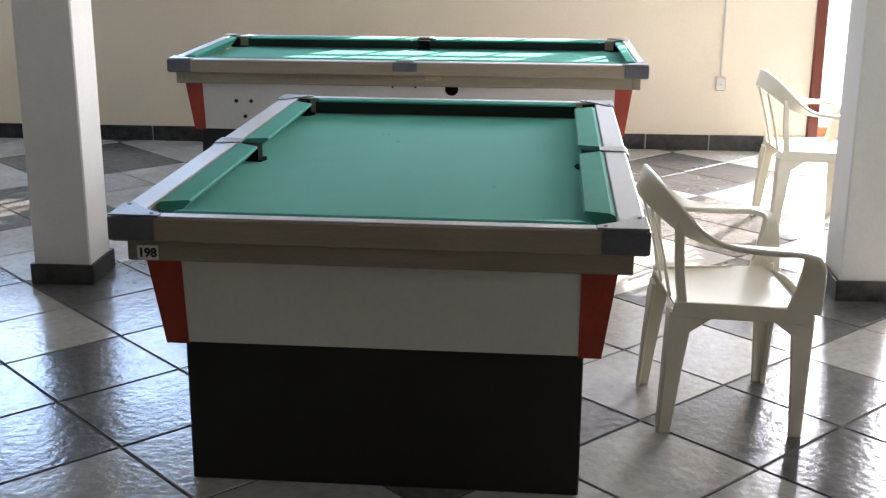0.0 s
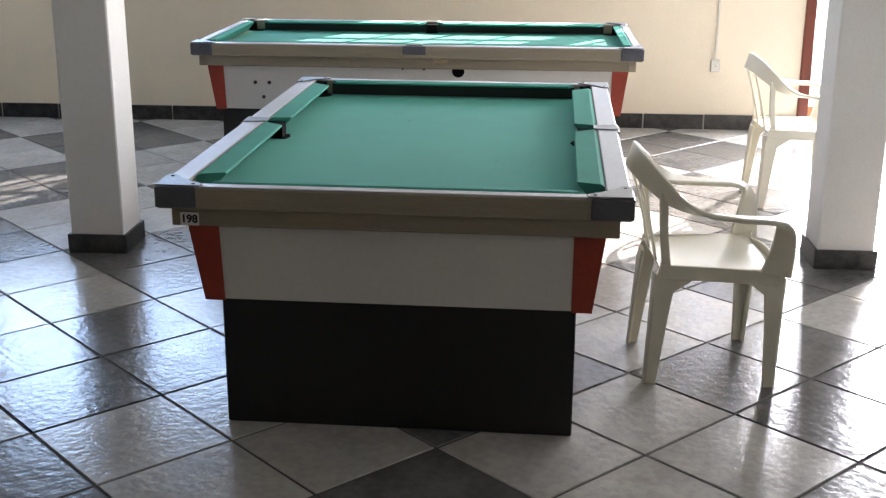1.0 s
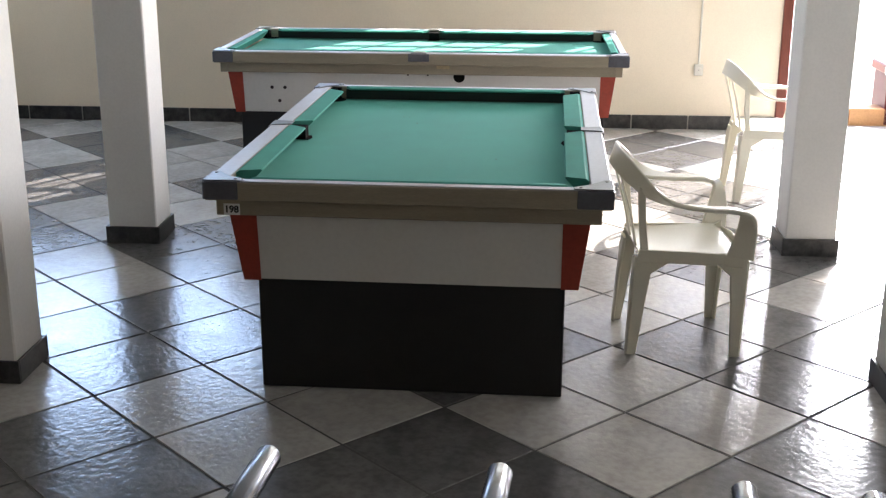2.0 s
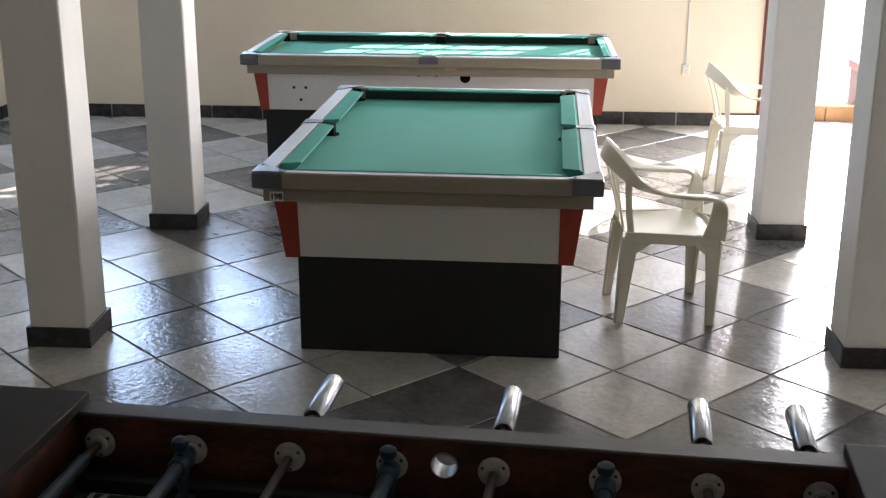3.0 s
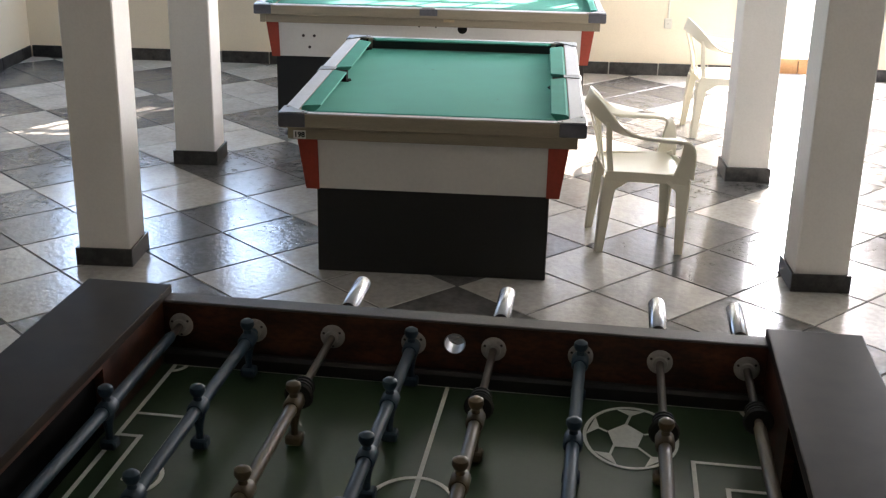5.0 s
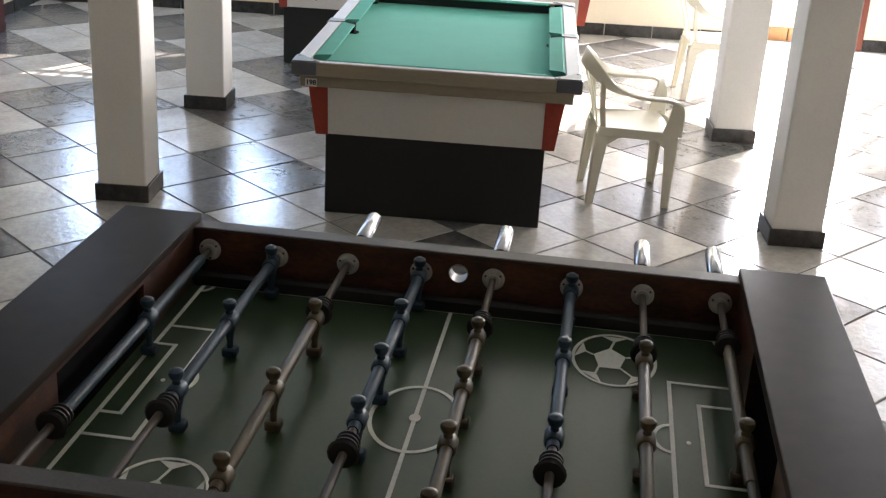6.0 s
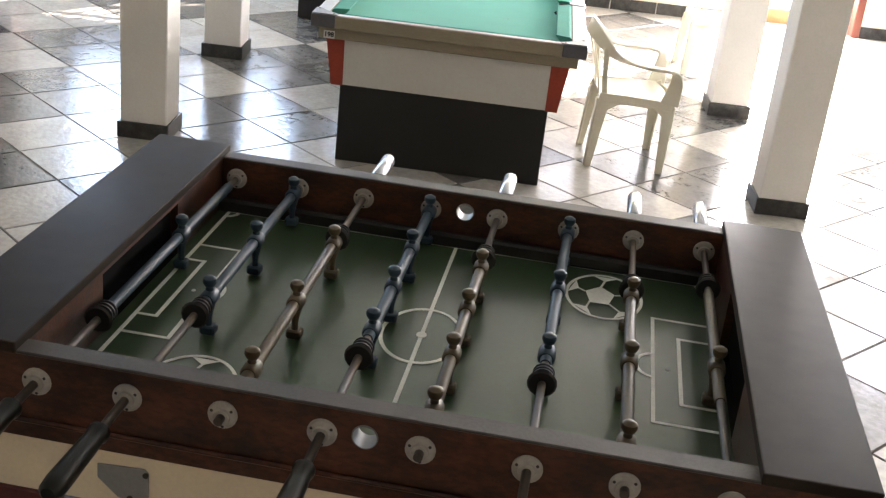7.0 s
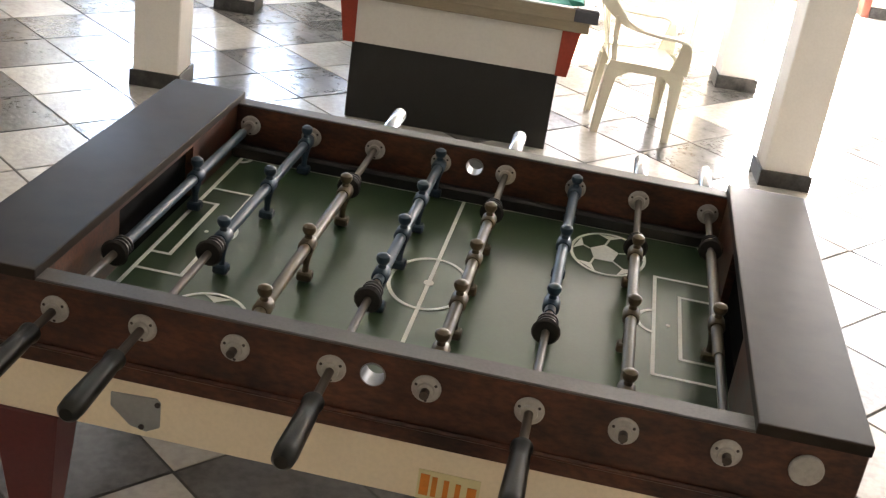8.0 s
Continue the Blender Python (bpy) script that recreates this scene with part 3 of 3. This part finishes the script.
    for s in (-1, 1):
        pts = smooth_line([(-0.165, s * 0.178, seat_z - 0.02), (-0.185, s * 0.19, 0.55), (-0.195, s * 0.204, 0.695)], 4)
        part("upright", sweep(pts, (0.030, 0.012), (1, 0, 0.2)), M_PLASTIC, c, smooth=True)
    return c


plastic_chair(pose(1.328, -0.100, 0, 0, 0, 4), "white plastic armchair beside the near pool table")
plastic_chair(pose(2.12, 2.22, 0, 0, 0, 3), "white plastic armchair standing in the sun near the doorway")


# ---------------------------------------------------------------- foosball table
FZ_L, FZ_W, FZ_TOP, FZ_FIELD = 1.558, 1.310, 0.749, 0.572
FZ = pose(0.489, -3.624, 0, 0, 0, -5.1)


CUP_X = {1: (0.487 - 0.488) * FZ_L, -1: (0.476 - 0.488) * FZ_L}


def holed_board(x0, x1, y0, y1, z0, z1, cx, cz, r):
    """A board with one round hole through it."""
    k = 0.046
    bm = box(x0, cx - k, y0, y1, z0, z1)
    merge(bm, box(cx + k, x1, y0, y1, z0, z1))
    merge(bm, box(cx - k, cx + k, y0, y1, z0, cz - k))
    merge(bm, box(cx - k, cx + k, y0, y1, cz + k, z1))
    n = 32
    rows = []
    for i in range(n):
        a = 2 * math.pi * i / n
        c, q = math.cos(a), math.sin(a)
        m = k / max(abs(c), abs(q))
        rows.append([bm.verts.new((cx + c * d, y, cz + q * d)) for d, y in ((m, y0), (r, y0), (r, y1), (m, y1))])
    for i in range(n):
        a, b = rows[i], rows[(i + 1) % n]
        for j in range(3):
            bm.faces.new((a[j], a[j + 1], b[j + 1], b[j]))
    return bm


def foosball_table():
    t = thing("foosball_table", FZ, "dark wooden foosball table with a green printed field", "foosball table")
    hx, hy, top, fz = FZ_L / 2 + 0.018, FZ_W / 2, FZ_TOP, FZ_FIELD
    rt = 0.055
    cap = 0.235
    low = top - 0.215
    ox = hx + cap
    # long side boards with a dark top strip
    for s in (-1, 1):
        y0, y1 = sorted((s * hy, s * (hy + rt)))
        b = part("side_board", holed_board(-ox + 0.012, ox - 0.012, y0, y1, low, top - 0.008, CUP_X[s], top - 0.062, 0.029), M_FZWOOD, t, "varnished dark red wooden side board with a round ball hole")
        part("top_strip", box(-hx, hx, y0 - 0.003, y1 + 0.003, top - 0.008, top, 0.003), M_FZSTRIP, b, "worn grey-brown top strip")
        e0, e1 = sorted((s * (hy + rt), s * (hy + rt + 0.010)))
        part("bead", box(-ox + 0.012, ox - 0.012, e0, e1, low + 0.040, low + 0.052, 0.004), M_FZWOOD, b)
    # end walls with a goal opening, and the wide end tops
    gw = 0.26
    for s in (-1, 1):
        x0, x1 = sorted((s * hx, s * (hx + 0.022)))
        e = part("end_wall", box(x0, x1, -hy, -gw, fz - 0.02, top - 0.008), M_FZWOOD, t, "dark wooden end wall with a goal opening")
        part("end_wall_piece", box(x0, x1, gw, hy, fz - 0.02, top - 0.008), M_FZWOOD, e)
        part("end_wall_piece", box(x0, x1, -gw, gw, top - 0.018, top - 0.008), M_FZWOOD, e)
        # Solid black block: the goal's dark inside is put into its colour.
        g0, g1 = sorted((s * (hx + 0.022), s * (ox - 0.02)))
        goal = box(g0, g1, -gw, gw, fz - 0.015, top - 0.020)
        f0, f1 = sorted((s * (hx + 0.0005), s * (hx + 0.0215)))
        merge(goal, box(f0, f1, -gw + 0.0005, gw - 0.0005, fz - 0.015, fz - 0.002))
        part("goal_box", goal, M_POCKET, e, "solid black block for the dark inside of the goal")
        x0, x1 = sorted((s * (hx - 0.004), s * ox))
        part("end_top", box(x0, x1, -hy - rt - 0.006, hy + rt + 0.006, top - 0.006, top + 0.022, 0.004, seg=2), M_FZTOP, t, "wide black laminate end top")
        x0, x1 = sorted((s * (ox - 0.022), s * (ox - 0.003)))
        part("end_board", box(x0, x1, -hy - rt, hy + rt, low, top - 0.007, 0.003), M_FZWOOD, t)
    # cream lower box and legs
    part("lower_box", box(-ox + 0.03, ox - 0.03, -hy - rt + 0.012, hy + rt - 0.012, low - 0.150, low + 0.002, 0.004), M_FZCREAM, t, "cream laminate lower box")
    for s in (-1, 1):
        part("box_edge", box(-ox + 0.022, -ox + 0.052, s * (hy + rt - 0.002) - 0.016, s * (hy + rt - 0.002) + 0.006, low - 0.152, low, 0.003) if s < 0 else box(ox - 0.052, ox - 0.022, -hy - rt - 0.004, -hy - rt + 0.018, low - 0.152, low, 0.003), M_GREYPLATE, t, "grey metal corner edging")
        for r in (-1, 1):
            bm = bmesh.new()
            for z, k in ((0.0, 0.045), (low - 0.149, 0.085)):
                for dx, dy in ((-1, -1), (1, -1), (1, 1), (-1, 1)):
                    bm.verts.new((s * (ox - 0.20) + dx * k, r * (hy - 0.02) + dy * k * 0.8, z))
            bm.verts.ensure_lookup_table()
            v = bm.verts
            for q in ((3, 2, 1, 0), (4, 5, 6, 7), (0, 1, 5, 4), (1, 2, 6, 5), (2, 3, 7, 6), (3, 0, 4, 7)):
                bm.faces.new([v[i] for i in q])
            bmesh.ops.bevel(bm, geom=list(bm.edges), offset=0.004, segments=1, affect="EDGES")
            part("leg", bm, M_FZLEG, t, "dark red lacquered leg")
    yf = -hy - rt + 0.012
    pl = prism([(-0.062, 0.036), (0.048, 0.042), (0.058, 0.032), (0.058, -0.034), (0.026, -0.052), (-0.014, -0.044), (-0.062, 0.0)], yf - 0.005, yf + 0.001, 0.0015)
    bmesh.ops.transform(pl, matrix=pose(-0.555, 0, low - 0.079), verts=pl.verts)
    plate = part("corner_plate", pl, M_GREYPLATE, t, "grey steel plate with two bolts")
    for dx, dz in ((0.052, 0.028), (0.015, -0.040)):
        b = lathe([(0.007, yf - 0.008), (0.007, yf - 0.004)], 10, "y")
        bmesh.ops.transform(b, matrix=pose(-0.555 + dx, 0, low - 0.079 + dz), verts=b.verts)
        part("bolt", b, M_SCREW, plate)
    st = part("sticker", box(0.112, 0.254, yf - 0.0025, yf + 0.001, low - 0.146, low - 0.068), M_YELLOW, t, "pale sticker with orange-red blocks")
    for k in range(5):
        a = 0.118 + k * 0.027
        part("block", box(a, a + (0.021 if k in (0, 4) else 0.012), yf - 0.0045, yf - 0.002, low - 0.134, low - 0.078 - 0.003 * k), M_REDINK, st)
    for s in (-1, 1):
        y0, y1 = sorted((s * hy, s * (hy - 0.034)))
        part("field_liner", box(-hx, hx, y0, y1, fz, fz + 0.044, 0.008), M_RUBBER, t, "black liner strip along the field")
    # field with painted lines
    part("field", box(-hx, hx, -hy, hy, fz - 0.02, fz), M_FIELD, t, "dark green field with white painted lines")

    def fx(f):
        return (f - 0.488) * FZ_L

    def fy(f):
        return hy - (f + 0.055) * 0.946 * FZ_W

    lw = 0.0108
    z0, z1 = fz + 0.0005, fz + 0.0015

    def line(a, b, c, d, name="field_line"):
        ax_, bx_ = sorted((a, c))
        ay_, by_ = sorted((b, d))
        part(name, box(ax_ - lw / 2, bx_ + lw / 2, ay_ - lw / 2, by_ + lw / 2, z0, z1 + (0.0004 if by_ - ay_ > bx_ - ax_ else 0.0)), M_LINE, t)

    def ring(cx, cy, rx, ry, a0=0, a1=360, w=lw, name="field_arc"):
        bm = bmesh.new()
        n = 48 if a1 - a0 > 180 else 16
        prev = None
        for k in range(n + 1):
            a = radians(a0 + (a1 - a0) * k / n)
            quad = [bm.verts.new((cx + (rx + o) * math.cos(a), cy + (ry + o) * math.sin(a), z)) for o, z in ((-w / 2, z0), (w / 2, z0), (w / 2, z1 + 0.0008), (-w / 2, z1 + 0.0008))]
            if prev:
                for i in range(4):
                    bm.faces.new((prev[i], prev[(i + 1) % 4], quad[(i + 1) % 4], quad[i]))
            prev = quad
        part(name, bm, M_LINE, t)

    L0, L1, B0, B1 = fx(0.0), fx(0.985), fy(-0.035), fy(0.985)
    line(L0, B0, L1, B0)
    line(L0, B1, L1, B1)
    line(L0, B0, L0, B1)
    line(L1, B0, L1, B1)
    line(fx(0.479), B0, fx(0.479), B1)
    cxm, cym = fx(0.479), fy(0.471)
    ring(cxm, cym, 0.108, 0.158)
    part("centre_spot", slab([(cxm + 0.014 * math.cos(a * math.pi / 8), cym + 0.018 * math.sin(a * math.pi / 8)) for a in range(16)], z0, z1 + 0.0012), M_LINE, t)
    for side in (0, 1):
        e = L1 if side else L0
        d = fx(0.878) if side else fx(0.083)
        i_ = fx(0.924) if side else fx(0.036)
        line(e, fy(0.195), d, fy(0.195))
        line(e, fy(0.670), d, fy(0.670))
        line(d, fy(0.195), d, fy(0.670))
        line(e, fy(0.285), i_, fy(0.285))
        line(e, fy(0.585), i_, fy(0.585))
        line(i_, fy(0.285), i_, fy(0.585))
        ring(d, fy(0.432), 0.045, 0.065, 90 if side else -90, 270 if side else 90)
        sp = fx(0.903) if side else fx(0.06)
        part("spot", slab([(sp + 0.006 * math.cos(a * math.pi / 6), fy(0.44) + 0.008 * math.sin(a * math.pi / 6)) for a in range(12)], z0, z1), M_LINE, t)
        for yy, q in ((B0, 180), (B1, 90)):
            if side:
                ring(L1, yy, 0.032, 0.042, 180 if yy == B0 else 90, 270 if yy == B0 else 180)
            else:
                ring(L0, yy, 0.032, 0.042, 270 if yy == B0 else 0, 360 if yy == B0 else 90)
    # printed footballs: an outlined disc with pale pentagon and hexagon patches
    for bx_, by_ in ((fx(0.785), fy(0.118)), (fx(0.165), fy(0.84))):
        rx, ry = 0.112, 0.152
        ring(bx_, by_, rx, ry, w=0.009, name="ball_outline")
        part("ball_patch", slab([(bx_ - 0.012 + 0.046 * math.cos(radians(90 + 72 * k)), by_ + 0.066 * math.sin(radians(90 + 72 * k))) for k in range(5)], z0, z1), M_LINE, t)
        for k in range(5):
            a = radians(90 + 72 * k)
            c, s_ = math.cos(a), math.sin(a)
            o = slab([(bx_ - 0.012 * (1 - q) + u * rx, by_ + v * ry) for u, v, q in ((c * 0.42 - s_ * 0.03, s_ * 0.38 + c * 0.02, 0), (c * 0.42 + s_ * 0.03, s_ * 0.38 - c * 0.02, 0), (c * 0.74 + s_ * 0.03, s_ * 0.74 - c * 0.02, 1), (c * 0.74 - s_ * 0.03, s_ * 0.74 + c * 0.02, 1))], z0, z1)
            part("ball_seam", o, M_LINE, t)
            pts = [(math.cos(a + radians(d_)) * q, math.sin(a + radians(d_)) * q) for d_, q in ((-19, 0.97), (0, 0.72), (19, 0.97))]
            part("ball_patch", slab([(bx_ + u * rx, by_ + v * ry) for u, v in pts], z0, z1), M_LINE, t)
    # ball cups through the long boards
    for s in (-1, 1):
        ya, yb = (hy - 0.003, hy + rt - 0.004) if s > 0 else (-hy - rt - 0.002, -hy - 0.004)
        cup = bmesh.new()
        rings = [[cup.verts.new((CUP_X[s] + q * math.cos(math.pi * i / 14), w, top - 0.062 + q * math.sin(math.pi * i / 14))) for i in range(28)] for q, w in ((0.0285, ya), (0.0285, yb), (0.0262, yb), (0.0262, ya))]
        for j in range(4):
            for i in range(28):
                cup.faces.new((rings[j][i], rings[j][(i + 1) % 28], rings[(j + 1) % 4][(i + 1) % 28], rings[(j + 1) % 4][i]))
        part("ball_cup", cup, M_GREYPLATE, t, "round pale lining of the ball hole", smooth=True)
    # rods
    rods = [
        (0.008, "blue", -1, [0.377], 0.80, 0.12), (0.140, "blue", -1, [0.05, 0.346, 0.645], 0.722, 0.15), (0.277, "tan", 1, [0.303, 0.603, 0.89], 0.265, 0.16), (0.417, "blue", -1, [0.03, 0.259, 0.463, 0.667], 0.775, 0.15),
        (0.553, "tan", 1, [0.305, 0.515, 0.713, 0.917], 0.25, 0.16), (0.698, "blue", -1, [0.03, 0.35, 0.649], 0.758, 0.15), (0.828, "tan", 1, [0.326, 0.625, 0.919], 0.285, 0.16), (0.968, "tan", 1, [0.588], 0.215, 0.16)]
    zr = top - 0.068
    for f, team, s, heads, bump, pull in rods:
        x = fx(f)
        body = M_BLUE if team == "blue" else M_TAN

        def gy(v):
            return hy - v * FZ_W

        far_end = hy + rt + (0.05 if s < 0 else 0.29)
        near_end = -hy - rt - (0.034 if s > 0 else pull)
        bm = lathe([(0.0102, near_end), (0.0102, far_end)], 14, "y")
        bmesh.ops.transform(bm, matrix=pose(x, 0, zr), verts=bm.verts)
        rod = part("rod", bm, M_STEEL, t, "dull steel rod with %s figures" % team, smooth=True)
        sl = sorted((gy(heads[0]) + 0.05, gy(heads[-1]) - 0.05)) if len(heads) > 1 else (gy(0.78 if team == "blue" else 0.72), gy(0.06 if team == "blue" else 0.24))
        bm = lathe([(0.0130, sl[0]), (0.0150, sl[0] + 0.01), (0.0150, sl[1] - 0.01), (0.0130, sl[1])], 14, "y")
        bmesh.ops.transform(bm, matrix=pose(x, 0, zr), verts=bm.verts)
        part("sleeve", bm, body, rod, "%s painted sleeve" % team, smooth=True)
        for v in heads:
            y = gy(v)
            bm = lathe([(0.018, y - 0.026), (0.022, y - 0.021), (0.022, y + 0.021), (0.018, y + 0.026)], 14, "y")
            head = lathe([(0.007, 0.014), (0.011, 0.023), (0.009, 0.030), (0.014, 0.034), (0.0185, 0.044), (0.0172, 0.054), (0.009, 0.060)], 14)
            merge(bm, head, pose(0, y, 0))
            torso = lathe([(0.018, 0.0), (0.020, -0.020), (0.014, -0.040), (0.0105, -0.060), (0.0115, -0.080)], 10)
            merge(bm, torso, Matrix.Translation((0, y, 0)) @ Matrix.Diagonal((0.8, 1.0, 1, 1)))
            merge(bm, box(-0.020, 0.020, -0.018, 0.018, -0.103, -0.077, 0.005), pose(0, y, 0))
            bmesh.ops.transform(bm, matrix=pose(x, 0, zr), verts=bm.verts)
            part("player_figure", bm, body, rod, "%s painted metal player figure" % team, smooth=True)
        y = gy(bump)
        prof = []
        for k in range(4):
            prof += [(0.017, y + 0.014 * k), (0.027, y + 0.0035 + 0.014 * k), (0.027, y + 0.007 + 0.014 * k), (0.017, y + 0.0115 + 0.014 * k)]
        prof = [(0.031, y - 0.010), (0.036, y - 0.005)] + prof
        bm = lathe(prof, 16, "y")
        bmesh.ops.transform(bm, matrix=pose(x, 0, zr), verts=bm.verts)
        part("bumper_spring", bm, M_RUBBER, rod, "black rubber bumper")
        for s2 in (-1, 1):
            for inner in (0, 1):
                yb = s2 * (hy if inner else hy + rt)
                d = -s2 if inner else s2
                bm = lathe([(0.0330, yb), (0.0330, yb + d * 0.004), (0.029, yb + d * 0.008), (0.020, yb + d * 0.010), (0.0180, yb + d * 0.016)], 22, "y")
                bmesh.ops.transform(bm, matrix=pose(x, 0, zr), verts=bm.verts)
                fl = part("flange", bm, M_FLANGE, rod, "round pale nylon rod flange")
                # screws of the flange
                for a in (35, 155, 275):
                    sc = lathe([(0.0036, yb + d * 0.006), (0.0036, yb + d * 0.0095)], 8, "y")
                    bmesh.ops.transform(sc, matrix=pose(x + 0.0250 * math.cos(radians(a)), 0, zr + 0.0250 * math.sin(radians(a))), verts=sc.verts)
                    part("flange_screw", sc, M_SCREW, rod)
        if s < 0:
            e = near_end
            bm = lathe([(0.017, e + 0.014), (0.024, e + 0.007), (0.024, e - 0.005), (0.0205, e - 0.012), (0.0225, e - 0.05), (0.0255, e - 0.185), (0.0230, e - 0.212), (0.014, e - 0.221)], 18, "y")
        else:
            e = far_end
            bm = lathe([(0.021, e - 0.16), (0.024, e - 0.15), (0.024, e + 0.04), (0.020, e + 0.048), (0.013, e + 0.049)], 18, "y")
        bmesh.ops.transform(bm, matrix=pose(x, 0, zr), verts=bm.verts)
        part("handle", bm, M_GRIP if s < 0 else M_CHROME, rod, "black plastic grip" if s < 0 else "shiny chrome tube grip", smooth=True)
    bm = lathe([(0.037, -hy - rt), (0.037, -hy - rt - 0.005), (0.034, -hy - rt - 0.008)], 22, "y")
    bmesh.ops.transform(bm, matrix=pose(fx(1.075), 0, zr), verts=bm.verts)
    part("cover_disc", bm, M_FLANGE, t, "round pale cover disc")
    return t


foosball_table()

# ---------------------------------------------------------------- dark bench at the far left, low cabinet beside the doorway
def bench(m, length, label):
    b = thing("bench", m, label, "bench")
    part("seat", box(-length / 2, length / 2, -0.2, 0.2, 0.38, 0.45, 0.01), M_REDWOOD, b)
    part("panel", box(-length / 2 + 0.02, length / 2 - 0.02, -0.17, 0.17, 0.0, 0.38, 0.005), M_FZLEG, b)
    return b


bench(pose(-3.42, 2.64, 0), 0.5, "dark red wooden bench on the tiled floor by the wall corner")
bench(pose(3.56, WALL_Y + 0.42, 0), 0.36, "dark red-brown wooden bench outside the doorway")

# ---------------------------------------------------------------- floor
S = 0.4306
R = S / math.sqrt(2)


def corner(a, b):
    return (1.385 + (b - a) * R, 0.082 - (a + b) * R)


floor = setting("floor", box(LEFT - 0.1, RIGHT + 0.1, REAR - 0.1, WALL_Y + 0.3, -0.06, -0.0035), M_GROUT, "glossy light and dark ceramic tiles laid diagonally", "floor")


def tile_mesh(name, mat):
    bm = bmesh.new()
    h = S / 2 - 0.0045
    k = 0.0022
    low = [bm.verts.new((x * h, y * h, -0.02)) for x, y in ((-1, -1), (1, -1), (1, 1), (-1, 1))]
    mid = [bm.verts.new((x * h, y * h, -0.0028)) for x, y in ((-1, -1), (1, -1), (1, 1), (-1, 1))]
    top = [bm.verts.new((x * (h - k), y * (h - k), 0)) for x, y in ((-1, -1), (1, -1), (1, 1), (-1, 1))]
    for p, q in ((low, mid), (mid, top)):
        for i in range(4):
            bm.faces.new((p[i], p[(i + 1) % 4], q[(i + 1) % 4], q[i]))
    bm.faces.new(top)
    me = bpy.data.meshes.new(name)
    bmesh.ops.recalc_face_normals(bm, faces=bm.faces)
    bm.to_mesh(me)
    bm.free()
    me.materials.append(mat)
    return me


TILES = (tile_mesh("light_tile", M_TILE_LIGHT), tile_mesh("dark_tile", M_TILE_DARK))
rng = random.Random(4)
near, rest = [], [[], []]
for a in range(-34, 60):
    for b in range(-34, 60):
        x, y = corner(a + 0.5, b + 0.5)
        if not (LEFT + 0.1 < x < RIGHT - 0.1 and REAR + 0.1 < y < WALL_Y + 0.12):
            continue
        dark = ((a + 1) // 2 + b // 2) % 2 == 0
        if -2.4 < x < 3.4 and -2.7 < y < 4.3 and len(near) < 298:
            near.append((x, y, dark))
        else:
            rest[dark].append((x, y))
for dark in (0, 1):
    me0 = TILES[dark]
    base_v = np.array([v.co[:] for v in me0.vertices])
    polys = [tuple(p.vertices) for p in me0.polygons]
    verts, faces = [], []
    for k, (x, y) in enumerate(rest[dark]):
        m = np.array(pose(0, 0, rng.uniform(-0.0005, 0.0005), rng.uniform(-0.12, 0.12), rng.uniform(-0.12, 0.12), 45 + rng.choice((0, 90, 180, 270))))
        v = base_v @ m[:3, :3].T + m[:3, 3] + (x, y, 0)
        verts += v.tolist()
        faces += [tuple(i + k * len(base_v) for i in p) for p in polys]
    me = bpy.data.meshes.new("floor_tiles")
    me.from_pydata(verts, [], faces)
    me.materials.append((M_TILE_LIGHT, M_TILE_DARK)[dark])
    ob = new("tiles_further_off", me)
    ob.parent = floor
    tagged(ob, ("light", "dark")[dark] + " glazed floor tiles", kind="stuff")
for x, y, dark in near:
    ob = new("tile", TILES[dark])
    ob.parent = floor
    ob.matrix_local = pose(x, y, rng.uniform(-0.0005, 0.0005), rng.uniform(-0.12, 0.12), rng.uniform(-0.12, 0.12), 45 + rng.choice((0, 90, 180, 270)))
